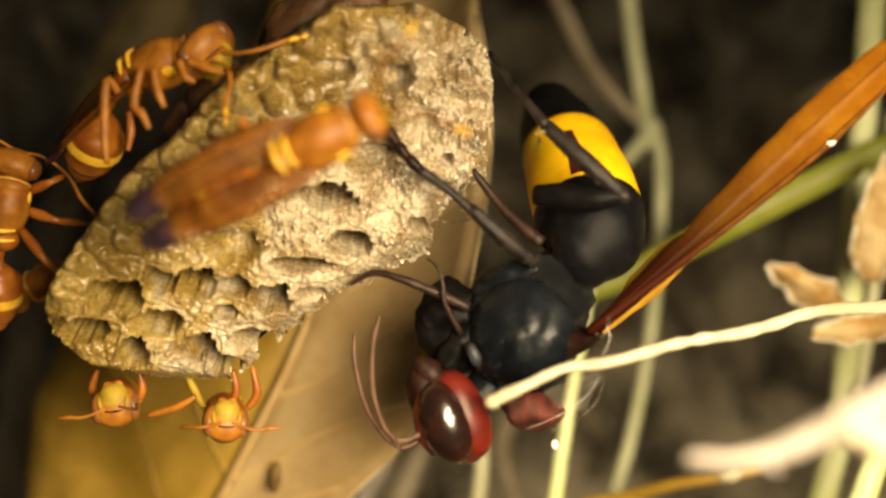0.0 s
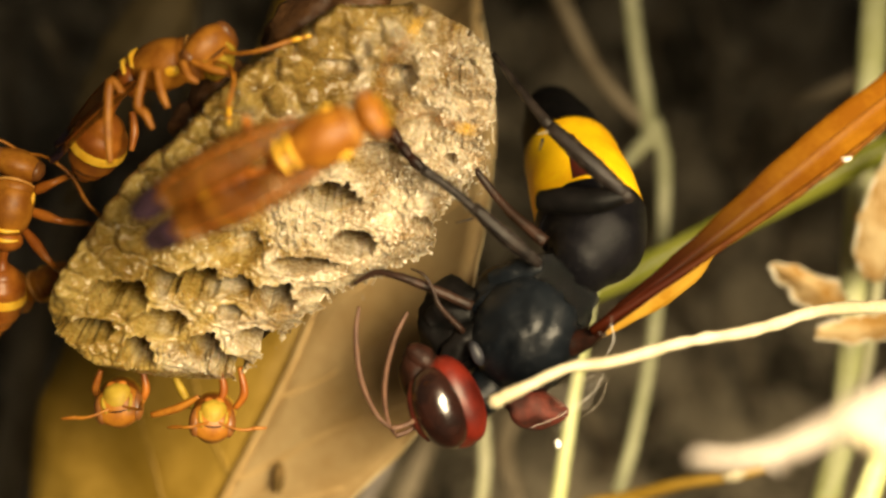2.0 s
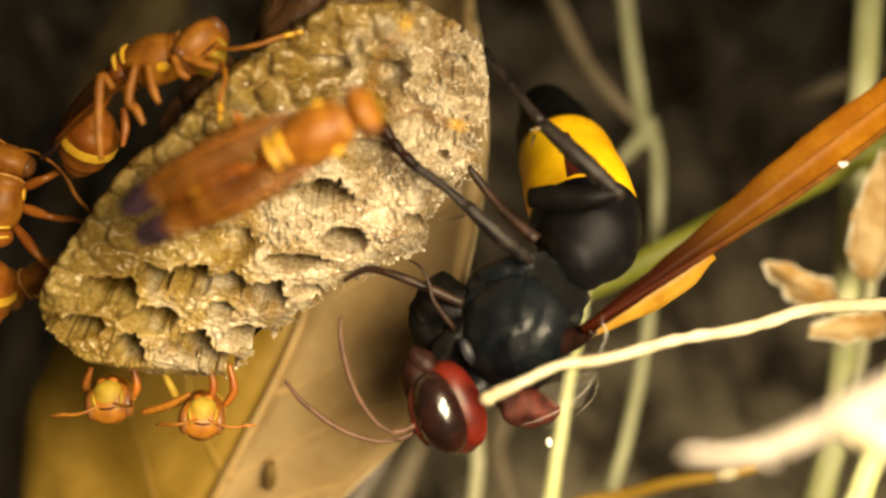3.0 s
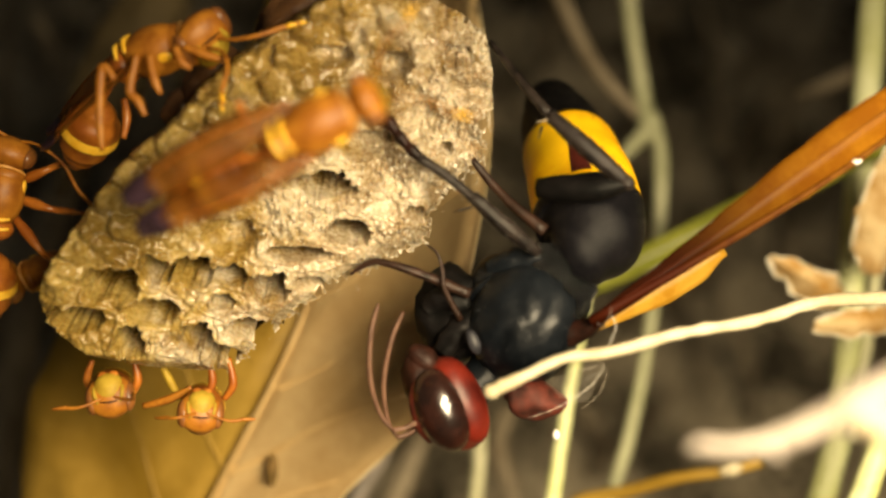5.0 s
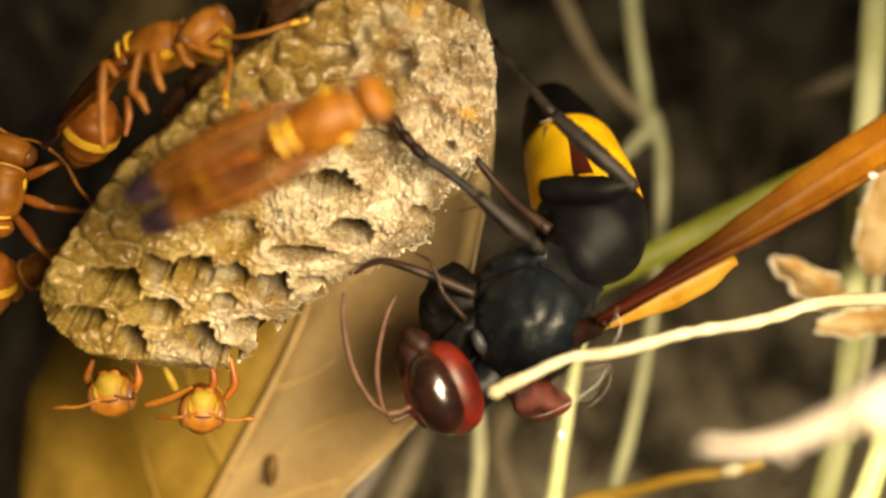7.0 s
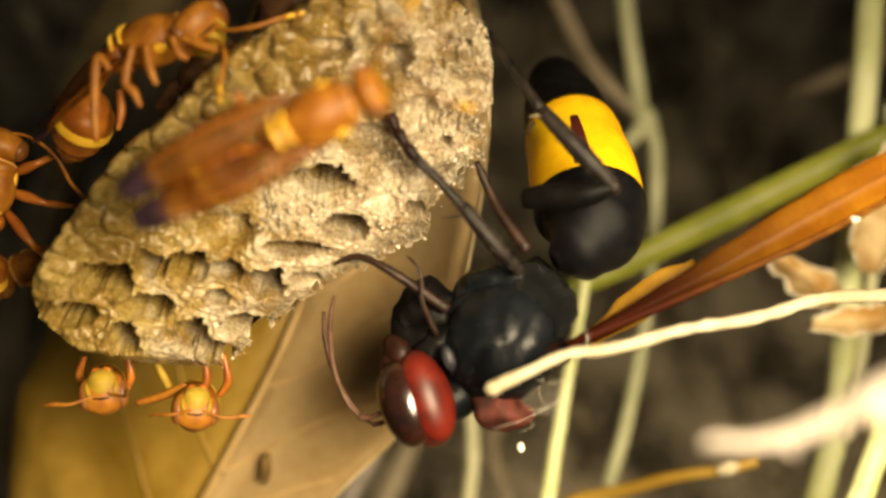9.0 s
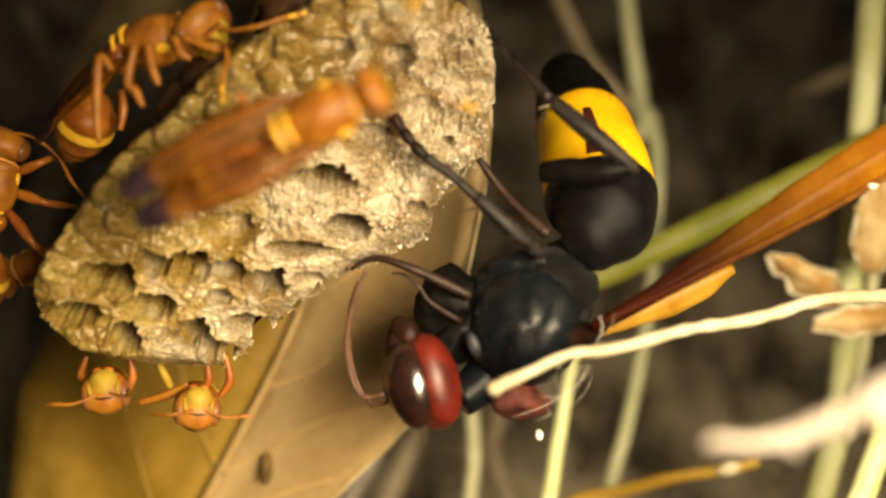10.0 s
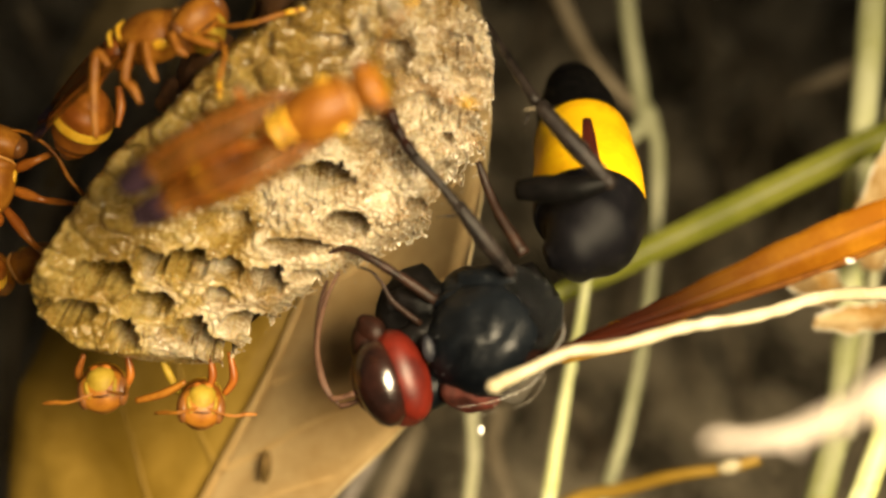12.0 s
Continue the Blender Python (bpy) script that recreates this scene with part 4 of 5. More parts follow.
# legs drawn up under the body or against the comb's rim
for who, pts, ma in ((rim_wasp, ((-17.91, 8.59, 4.20), (-18.56, 9.29, 4.20), (-18.70, 6.68, 4.20), (-18.56, 4.71, 4.20)), AMBER),
                     (rim_wasp, ((-16.57, 9.95, 4.60), (-16.95, 7.99, 4.60), (-16.55, 7.44, 4.60), (-16.12, 6.59, 4.60)), AMBER),
                     (rim_wasp, ((-15.90, 9.89, 4.60), (-15.65, 8.61, 4.60), (-15.28, 7.76, 4.60)), AMBER),
                     (rim_wasp, ((-14.46, 10.30, 4.80), (-14.09, 9.45, 4.80), (-13.57, 9.14, 4.80)), AMBER),
                     (rim_wasp, ((-14.05, 10.37, 4.40), (-12.95, 9.94, 4.40), (-11.60, 9.59, 4.40)), AMBER),
                     (rim_wasp, ((-18.32, 8.00, 0.50), (-18.18, 6.90, 0.50), (-18.37, 5.73, 0.50)), AMBER_DEEP),
                     (front_wasp, ((-9.26, 4.94, 11.50), (-9.70, 5.87, 11.50), (-9.92, 6.53, 11.50)), AMBER_DEEP),
                     (still_peeper, ((-21.24, -9.5, -4.1), (-21.68, -8.69, -3.8), (-21.31, -7.45, -3.6)), AMBER_DEEP), (still_peeper, ((-19.14, -9.64, -4.1), (-18.62, -8.72, -4), (-18.85, -7.3, -3.8)), AMBER_DEEP),
                     (still_peeper, ((-18.05, -10.17, -3.1), (-16.33, -9.68, -2.8), (-15.05, -8.97, -2.6)), AMBER), (peeper, ((-15.04, -9.78, -3.6), (-15.59, -8.65, -3.4), (-16.14, -7.41, -3.2)), FACE),
                     (peeper, ((-13.48, -9.56, -4.6), (-13.2, -8.79, -4.6), (-13.37, -7.53, -4.4)), AMBER_DEEP), (peeper, ((-12.42, -9.86, -4.2), (-11.83, -8.93, -4), (-12.08, -7.3, -3.8)), AMBER_DEEP)):
    part("leg", tube(bmesh.new(), pts, [0.2] + [0.27] * (len(pts) - 2) + [0.16], 8, 5), ma, who)

# ---- the hornet ----
HIP = Vector((5.33, -0.94, 1.4))
hornet = thing("hornet", HIP, "black hornet with yellow waistband and red-brown head on the nest", "hornet")


def fuzz(surface, count, length, seed):
    """Short stiff hairs standing on a surface given as faces of (place, outward direction) corners."""
    rg = random.Random(seed)
    bm = bmesh.new()
    sizes, total = [], 0.0
    for f in surface:
        total += (f[1][0] - f[0][0]).cross(f[-1][0] - f[0][0]).length
        sizes.append(total)
    for _ in range(count):
        f = rg.choices(surface, cum_weights=sizes)[0]
        wts = [rg.random() + 0.02 for _ in f]
        tot = sum(wts)
        p = sum((c * (w / tot) for w, (c, _) in zip(wts, f)), Vector())
        d = sum((n * w for w, (_, n) in zip(wts, f)), Vector()).normalized()
        d = (d + Vector((rg.uniform(-0.6, 0.6), rg.uniform(-0.6, 0.6), rg.uniform(-0.6, 0.6)))).normalized()
        s = d.orthogonal().normalized() * 0.011
        q = d.cross(s)
        e = p + d * length * rg.uniform(0.4, 1.2)
        vs = [bm.verts.new(p + s), bm.verts.new(p - s * 0.5 + q * 0.9), bm.verts.new(p - s * 0.5 - q * 0.9), bm.verts.new(e)]
        for tri in ((0, 1, 3), (1, 2, 3), (2, 0, 3)):
            bm.faces.new([vs[k] for k in tri])
    return bm


def shell(bm):
    bm.normal_update()
    return [[(v.co.copy(), v.normal.copy()) for v in f.verts] for f in bm.faces if f.calc_area() > 0.002 and len(f.verts) < 5]


B = bmesh.new
scutum = ball(B(), (4.81, -5.05, -0.6), (3.3, 3.7, 3.1), -18, 0, 0, 40, 0.06)
for v in scutum.verts:                      # lengthwise furrow and plate edge
    q = v.co - Vector((4.81, -5.05, -0.6))
    side = q.x * math.cos(radians(-18)) + q.y * math.sin(radians(-18))
    v.co.z -= 0.16 * math.exp(-((side - 0.9) / 0.22) ** 2) + 0.12 * math.exp(-((side + 1.1) / 0.2) ** 2)
sc = shell(scutum)
part("scutum", scutum, BLACK, hornet, "matt black back shield")
part("fuzz", fuzz(sc, 450, 0.14, 3), SHEEN_FUZZ, hornet)


def wrinkle(bm, centre, height):
    """Press branching ridges into a rounded plate."""
    c = Vector(centre)
    for v in bm.verts:
        p = v.co * 1.25
        ridge = 1 - 2.2 * abs(noise.noise(p)) - 0.9 * abs(noise.noise(p * 2.3))
        v.co += (v.co - c).normalized() * (height * ridge)
    return bm


part("scutellum", wrinkle(ball(B(), (7.02, -3.51, -0.6), (1.6, 2.2, 1.8), -30, 0, 0, 72, 0.1), (7.02, -3.51, -0.6), 0.24), WRINKLED, hornet, "wrinkled glossy black plate")
part("hind_plate", wrinkle(ball(B(), (6.38, -1.7, -0.5), (1.7, 1.2, 1.6), -20, 0, 0, 60, 0.1), (6.38, -1.7, -0.5), 0.22), WRINKLED, hornet, "wrinkled glossy black plate")
part("waist", tube(B(), [(6.32, -2.85, -1.8), (6.81, -1.66, -1.6), (7.47, -0.71, -1.4)], [1.7, 1.5, 1.3], 16, wobble=0.2), JET, hornet)
part("side_plate", ball(B(), (3.41, -2.76, -2), (1.9, 1.7, 2.0), 30, 0, 0, 24, 0.12), BLACK, hornet)
part("coxa", tube(B(), [(5.64, -1.09, 0.4), (4.02, -1.56, -0.2), (2.61, -2.04, -0.8)], [0.5, 0.85, 0.55], 28, 8, squash=0.8, wobble=0.25), BLACK, hornet)
part("coxa", tube(B(), [(4.02, -2.49, -0.1), (2.8, -3.1, -0.3), (1.71, -3.65, -0.8)], [0.45, 0.75, 0.5], 28, 8, squash=0.8, wobble=0.25), BLACK, hornet)
part("chest", ball(B(), (0.75, -4.82, -2.2), (2.3, 2.9, 1.8), 8, 0, 0, 28, 0.25), JET, hornet)
part("coxa", tube(B(), [(2.21, -4.65, -0.6), (0.94, -5.65, -0.6), (0.03, -6.99, -0.6)], [0.75, 0.9, 0.6], 28, 8, wobble=0.3), JET, hornet)
part("coxa", tube(B(), [(1.55, -4, -1), (0.03, -3.88, -1.2), (-0.88, -4.54, -1.5)], [0.8, 0.85, 0.6], 28, 8, wobble=0.25), JET, hornet)
part("tegula", ball(B(), (1.75, -6.08, 1.4), (0.36, 0.75, 0.3), 24, 0, 0, 18, 0.2), TEGULA, hornet, "grey wing scale")
part("neck", tube(B(), [(3.92, -6.73, -1.4), (2.56, -8.39, -1.2), (1.21, -9.52, -0.8)], [1.8, 1.35, 1.1], 16), BLACK, hornet)
collar = part("collar", ball(B(), (5.18, -9.43, -0.1), (1.75, 1.2, 1.3), -15, 0, 0, 30, 0.3), COLLAR, hornet, "red-brown collar lobe", (5.18, -9.43, -0.1))
film_bm = blade(B(), (5.51, -9.76, -0.1), (9.3, -7.43, 0.9), [0.4, 0.9, 1.0, 0.3], 0.5, 0.4, 0.03, 14, 6, 0.5)
part("grain", ball(B(), (6.43, -11.28, 1.4), (0.22, 0.3, 0.2), 10, n=10, rough=0.4), WHITE, collar, "white grain stuck to silk")
for pts in (((9.15, -4.23, 3.4), (9.34, -5.02, 3.4), (8.95, -6.07, 3)), ((8.97, -7.13, 1.9), (8.3, -8.39, 1.6), (6.55, -9.68, 1.2), (4.78, -10.44, 0.9))):
    part("silk_strand", tube(B(), pts, [0.012, 0.018, 0.012] if len(pts) == 3 else [0.008, 0.011, 0.011, 0.006], 5), WHITE, collar, "pale silk strand")
for pts in (((9.03, -6.95, 1.4), (8.01, -7.52, 1.3), (7.04, -7.4, 1.2)), ((8.67, -8.11, 1.2), (7.54, -8.98, 1.1), (6.57, -9.18, 1)), ((9.23, -7.64, 1.4), (8.86, -8.83, 1.2), (7.78, -9.84, 1)),
            ((7.37, -7.14, 1.2), (7.18, -8.13, 1.1), (7.83, -9.11, 1.1)), ((6.56, -9.6, 1.1), (7.06, -10.03, 1), (6.25, -10.57, 0.9))):
    part("silk_strand", tube(B(), pts, [0.006, 0.012, 0.006], 5), SILK, collar)
part("crumpled_wing", film_bm, FILM, collar, "clear crumpled wing")

# head, eye and feelers
HEAD_AT = (0.79, -9.79, 0.4)
hb = ball(B(), HEAD_AT, (1.75, 2.85, 1.5), 12, 0, 0, 40, 0.03)
head = part("head", hb, MAHOGANY, hornet, "red-brown head", HEAD_AT)
part("cheek", ball(B(), (1.26, -9.62, 0.65), (1.36, 2.72, 1.52), 14, 0, 0, 32), RED, head, "bright red-brown cheek")
part("eye", ball(B(), (0.14, -9.88, 1.38), (1.52, 2.5, 1.38), 11, 0, 0, 32), EYE, head, "glossy dark brown compound eye")
part("inner_cheek", tube(B(), [(-0.95, -8.0, 1.1), (-1.28, -9.2, 1.3), (-1.2, -10.6, 1.15), (-0.75, -11.6, 0.9)], [0.3, 0.42, 0.4, 0.25], 10), MAHOGANY, head, "red-brown inner rim of the eye")
part("face_plate", ball(B(), (-0.75, -8.3, 0.2), (1.1, 2.0, 1.2), 8, 0, 0, 24, 0.15), BROWN_DARK, head)
part("jaw", ball(B(), (-1.13, -7.78, 0.1), (0.5, 1.0, 0.7), 14, 0, 0, 16, 0.2), BROWN_DARK, head, "dark jaw")
part("jaw", ball(B(), (-0.45, -6.9, 0.6), (0.75, 1.05, 0.7), 14, 0, 0, 18, 0.25), BROWN_DARK, head, "dark jaw")
feelers = []
for base, seed in (((-1.45, -10.25, 1.8), 0), ((-1.34, -10.65, 0.8), 1)):
    b0 = Vector(base)
    el = b0 + Vector((-1.35, -0.15 - 0.2 * seed, 0.2))
    sc_bm = tube(B(), [b0, b0.lerp(el, 0.5) + Vector((0, -0.1, 0)), el], [0.17, 0.15, 0.17], 8)
    part("scape", sc_bm, FEELER, head, "dark feeler base")
    fl = tube(B(), [el, el + Vector((-0.55, 1.1, 0.2)), el + Vector((-0.72, 3.2, 0.5)), el + Vector((-0.25, 5.6, 0.6)), el + Vector((0.45, 7.2, 0.5))],
              [0.10, 0.13, 0.155, 0.155, 0.10], 8, 6)
    feelers.append(part("feeler", fl, FEELER, head, "brown curved feeler", el))

# gaster: black front, yellow waistband, black rear
GASTER_AT = (7.66, 5.8, -1.6)
axis_pts = [(6.71, -1.23, -0.1), (7.87, -0.47, -0.4), (8.79, 0.71, -1.4), (8.86, 1.92, -2.6), (8.68, 3.56, -4.6), (8.36, 5.54, -7.6), (7.97, 7.7, -11.1), (7.63, 9.82, -14.6), (7.48, 11.4, -17.6)]
gas_c, gas_r = spline(axis_pts, [0.7, 2.2, 3.15, 3.40, 3.40, 3.2, 2.8, 2.1, 0.5], 8)


def ring_part(name, i0, i1, grow, material, lab="", a0=0.0, a1=math.tau, n=36, par=None):
    bm = tube(B(), gas_c[i0:i1 + 1], [r * grow for r in gas_r[i0:i1 + 1]], n, 1, a0, a1)
    return part(name, bm, material, par or gaster, lab, GASTER_AT)


gb = tube(B(), gas_c[0:25], gas_r[0:25], 48, 1)
gsurf = shell(gb)
gaster = part("gaster", gb, BLACK_SHINE, hornet, "downy black abdomen", GASTER_AT)
ring_part("yellow_band", 22, 43, 0.985, YELLOW, "bright orange-yellow band")
ring_part("rear_segment", 41, 54, 0.965, JET, "dull black rear segment")
ring_part("tail_segment", 53, 64, 0.94, JET)
seam_bm = bmesh.new()
prev = None
for k in range(25, 38):
    d = (gas_c[k + 1] - gas_c[k - 1]).normalized()
    n1 = (Vector((0, 0, 1)) - d * d.z).normalized()
    sd = d.cross(n1)
    f = (37 - k) / 12
    row = []
    for q in range(6):
        a = radians(-9 + 5 * (1 - f)) + radians(9 + 12 * f) * (q / 5 - 0.5)
        row.append(seam_bm.verts.new(gas_c[k] + (n1 * math.cos(a) + sd * math.sin(a)) * (gas_r[k] * 0.985 + 0.05 - 0.05 * abs(q - 2.5) / 2.5)))
    if prev:
        for q in range(5):
            seam_bm.faces.new((prev[q], prev[q + 1], row[q + 1], row[q]))
    prev = row
part("side_seam", seam_bm, MAHOGANY, gaster, "dark wedge between the yellow plates", GASTER_AT)
rear = shell(tube(B(), gas_c[40:64], [r * 0.97 for r in gas_r[40:64]], 30, 1))
part("fuzz", fuzz(gsurf, 900, 0.12, 8), LEG_HAIR, gaster, "", GASTER_AT)
part("bristles", fuzz(rear, 700, 0.3, 9), LEG_DARK, gaster, "", GASTER_AT)

# wings
WING_AT = (8.36, -4.84, 2.4)
W = Vector(WING_AT)
wing_bm = blade(B(), W, W + Vector((25.0, 0, 1.5)), [0.35, 0.5, 0.72, 1.0, 1.25, 1.35, 1.2, 0.8], 0.4, 0.6, 0.06, 40, 8, 0.05)
wing = part("wing", wing_bm, WING, hornet, "folded amber wing", WING_AT)
part("front_vein", tube(B(), [W + Vector((0, 0.2, 0.1)), W + Vector((8, -0.55, 0.9)), W + Vector((16, -1.1, 1.2)), W + Vector((24, -1.0, 1.2))], [0.28, 0.22, 0.18, 0.1], 8), WING_VEIN, wing)
part("mid_vein", tube(B(), [W + Vector((0.3, 0.2, 0.2)), W + Vector((8, 0.1, 1.0)), W + Vector((16, 0.25, 1.4)), W + Vector((23, 0.2, 1.6))], [0.09, 0.07, 0.06, 0.04], 8), WING_VEIN, wing)
part("fleck", ball(B(), W + Vector((17.0, -1.15, 1.3)), (0.3, 0.16, 0.08), -20, n=10, rough=0.4), WHITE, wing, "white fleck on the wing's edge")
part("wing_hinge", tube(B(), [(6.63, -5.64, 0.4), (7.99, -5.23, 1.4), (8.93, -4.72, 2.2)], [0.9, 0.6, 0.35], 12, wobble=0.3), BROWN_DARK, hornet)
HW = Vector((8.77, -5.24, 0.4))
hind_wing = part("hind_wing", blade(B(), HW, HW + Vector((8.8, 0, 0)), [0.2, 0.55, 0.95, 0.95, 0.3], 0.4, 0.2, 0.04, 20, 6, 0.1), WING_PALE, hornet, "short yellow hind wing", HW)
part("bristle", tube(B(), [(8.78, -4.96, 3.4), (9.16, -4.53, 3.6), (9.25, -3.75, 3.6)], [0.1, 0.12, 0.04], 6), FILM, hornet)

# legs
leg_bm = tube(B(), [HIP, Vector((3.4, 0.61, 2.4)), Vector((1.53, 2.33, 2.6))], [0.30, 0.47, 0.36], 12, wobble=0.12)
leg_skin = shell(leg_bm)
leg = part("hind_leg", leg_bm, LEG_DARK, hornet, "grizzled black hind leg", HIP)
part("fuzz", fuzz(leg_skin, 420, 0.2, 21), LEG_HAIR, leg, "", HIP)
shin_bm = tube(B(), [(1.72, 2.14, 2.6), (0.19, 3.42, 2.5), (-1.35, 4.52, 2.4)], [0.30, 0.27, 0.30], 10, wobble=0.12)
shin_skin = shell(shin_bm)
part("shin", shin_bm, LEG_DARK, leg, "", HIP)
part("fuzz", fuzz(shin_skin, 240, 0.2, 22), LEG_HAIR, leg, "", HIP)
for k, (p0, p1) in enumerate((((-1.22, 4.42, 2.4), (-1.99, 5.16, 2.4)), ((-1.99, 5.16, 2.4), (-2.56, 5.89, 2.4)), ((-2.56, 5.89, 2.4), (-3.14, 6.76, 2.4)))):
    part("foot_joint", tube(B(), [p0, Vector(p0).lerp(Vector(p1), 0.7), p1], [0.27, 0.37, 0.30], 10, 3), BROWN_DARK, leg, "", HIP)
part("spur", tube(B(), [(1.56, 1.69, 2.8), (0.51, 1.43, 3)], [0.08, 0.02], 5), LEG_DARK, leg, "", HIP)

KNEE = (10.11, 3.02, 2.9)
femur = part("thigh", tube(B(), [KNEE, Vector((8.52, 2.72, 2.4)), Vector((6.9, 2.78, 1.6)), Vector((5.4, 2.8, 0.8))], [0.42, 0.74, 0.8, 0.6], 14), JET, hornet, "black thigh laid over the abdomen", KNEE)
tibia_bm = tube(B(), [KNEE, Vector((8.12, 4.79, 3.1)), Vector((5.89, 6.95, 2.4))], [0.42, 0.55, 0.40], 12)
tibia_skin = shell(tibia_bm)
tibia = part("far_hind_leg", tibia_bm, LEG_DARK, hornet, "dark hind leg braced on the nest", KNEE)
part("fuzz", fuzz(tibia_skin, 420, 0.22, 23), LEG_HAIR, tibia, "", KNEE)
part("knee", ball(B(), KNEE, (0.52, 0.46, 0.46), -40, n=14), LEG_DARK, tibia, "", KNEE)
part("foot", tube(B(), [(5.89, 6.95, 2.4), (4.42, 8.97, 1.4), (2.81, 11.57, -0.6)], [0.34, 0.27, 0.16], 8), LEG_DARK, tibia, "", KNEE)
part("spur", tube(B(), [(5.88, 6.68, 2.6), (5.13, 6.47, 2.8)], [0.1, 0.03], 5), STEM_BROWN, tibia, "", KNEE)
part("spur", tube(B(), [(5.46, 6.26, 2.6), (5.22, 5.51, 2.8)], [0.1, 0.03], 5), LEG_DARK, tibia, "", KNEE)

FHIP = (1.52, -3.43, 0.4)
foreleg = part("fore_leg", tube(B(), [FHIP, Vector((-0.46, -2.54, 0.4)), Vector((-2.6, -1.68, 0.4)), Vector((-4.12, -1.39, -0.1)), Vector((-5.41, -2.07, -0.6))], [0.3, 0.30, 0.25, 0.2, 0.12], 10, wobble=0.3), SHIN_BROWN, hornet, "dark fore leg gripping the nest", FHIP)
MHIP = (5.88, 0.37, -0.6)
midleg = part("middle_leg", tube(B(), [MHIP, Vector((4.24, 1.78, -1.1)), Vector((2.91, 3.25, -1.6)), Vector((1.76, 4.78, -1.6))], [0.4, 0.34, 0.27, 0.2], 10, wobble=0.25), SHIN_BROWN, hornet, "dark middle leg reaching behind the nest", MHIP)
XHIP = (1.02, -4.91, 0.4)
far_foreleg = part("far_fore_leg", tube(B(), [XHIP, Vector((-0.29, -3.39, 1.1)), Vector((-0.65, -2.41, 1.2)), Vector((-1.17, -1.53, 1.2)), Vector((-1.93, -1.14, 1))], [0.2, 0.14, 0.11, 0.09, 0.05], 10), SHIN_BROWN, hornet, "bent brown fore leg", XHIP)

ROOT_KEYS = [
    (0, 5.33, -0.94, 1.4, 0, 0, 0),
    (0.5, 5.37, -0.95, 1.4, 0, 0, 0),
    (1, 5.38, -0.91, 1.4, 0, 0, 0),
    (1.5, 5.42, -0.91, 1.4, 0, 0, 0),
    (2, 5.34, -0.9, 1.4, 0, 0, -0.5),
    (2.5, 5.28, -0.94, 1.4, 0, 0, -1),
    (3, 5.29, -0.93, 1.4, 0, 0, -1),
    (5, 5.5, -0.83, 1.4, 0, 0, -1.5),
    (5.5, 5.38, -0.88, 1.4, 0, 0, -1),
    (6, 5.38, -0.88, 1.4, 0, 0, -1),
    (6.5, 5.41, -0.87, 1.4, 0, 0, -1),
    (7, 5.57, -0.83, 1.4, 0, 0, -1),
    (9, 4.42, -2.21, 1.4, 0, 0, -5),
    (9.5, 4.89, -1.85, 1.4, 0, 0, -8),
    (10, 5.54, -1.27, 1.4, 0, 0, -3),
    (10.5, 5.62, -1.17, 1.4, 0, 0, -2),
    (11, 5.37, -1.43, 1.4, 0, 0, -2),
    (11.5, 4.64, -2.16, 1.4, 0, 0, -7),
    (12, 3.94, -2.48, 1.4, 0, 0, -14),
]
HEAD_KEYS = [
    (0, -4.54, -8.85, -1, 0, 0, 9),
    (0.5, -4.68, -8.54, -1, 0, 0, 9),
    (1, -4.5, -8.66, -1, 0, 0, 9),
    (1.5, -4.59, -8.28, -1, 0, 0, 9),
    (2, -5.01, -8.1, -1, 0, 0, 11.5),
    (2.5, -4.81, -8.27, -1, 0, 0, 12),
    (3, -4.37, -8.54, -1, 0, 0, 11),
    (5, -4.6, -8.85, -1, 0, 0, 12.5),
    (5.5, -4.86, -8.36, -1, 0, 0, 13),
    (6, -5, -8.13, -1, 0, 0, 13),
    (6.5, -5.07, -8.11, -1, 0, 0, 13),
    (7, -5.26, -7.92, -1, 0, 0, 12),
    (9, -4.7, -7.67, -1, 0, -36, 14),
    (9.5, -5.79, -7.3, -1, 0, -2.8, 14),
    (10, -5.89, -7.51, -1, 0, -23.1, 7),
    (10.5, -5.38, -7.8, -1, 0, -4.4, -1),
    (11, -5.7, -7.59, -1, 0, -8.2, 6),
    (11.5, -5.0, -8.26, -1, 0, -34, 14),
    (12, -4.75, -7.29, -1, 0, -16.5, 21),
]
GASTER_KEYS = [
    (0, 2.33, 6.74, -3, 0, 0, 0),
    (0.5, 2.35, 6.76, -3, 0, 0, 0),
    (1, 2.38, 6.64, -3, 0, 0, 0),
    (1.5, 2.37, 6.5, -3, 0, 0, 0),
    (2, 2.18, 6.46, -3, 0, 0, 0.5),
    (2.5, 2.3, 6.44, -3, 0, 0, 1),
    (3, 2.27, 6.44, -3, 0, 0, 1),
    (5, 2.05, 6.19, -3, 0, 0, 0.5),
    (5.5, 2.13, 6.17, -3, 0, 0, 0),
    (6, 2.07, 6.13, -3, 0, 0, 0),
    (6.5, 1.94, 6.01, -3, 0, 0, 0),
    (7, 1.91, 5.89, -3, 0, 0, 0),
    (9, 2.76, 8.03, -3, 4, 0, 2),
    (9.5, 2.29, 7.28, -3, 1, 0, 5),
    (10, 2.58, 7.52, -3, 3, 0, -1),
    (10.5, 2.32, 6.63, -3, 0, 0, -1),
    (11, 2.43, 6.74, -3, 1, 0, -1),
    (11.5, 2.45, 7.7, -3, 2, 0, 1),
    (12, 2.4, 8.6, -3, 3, 0, 3),
]
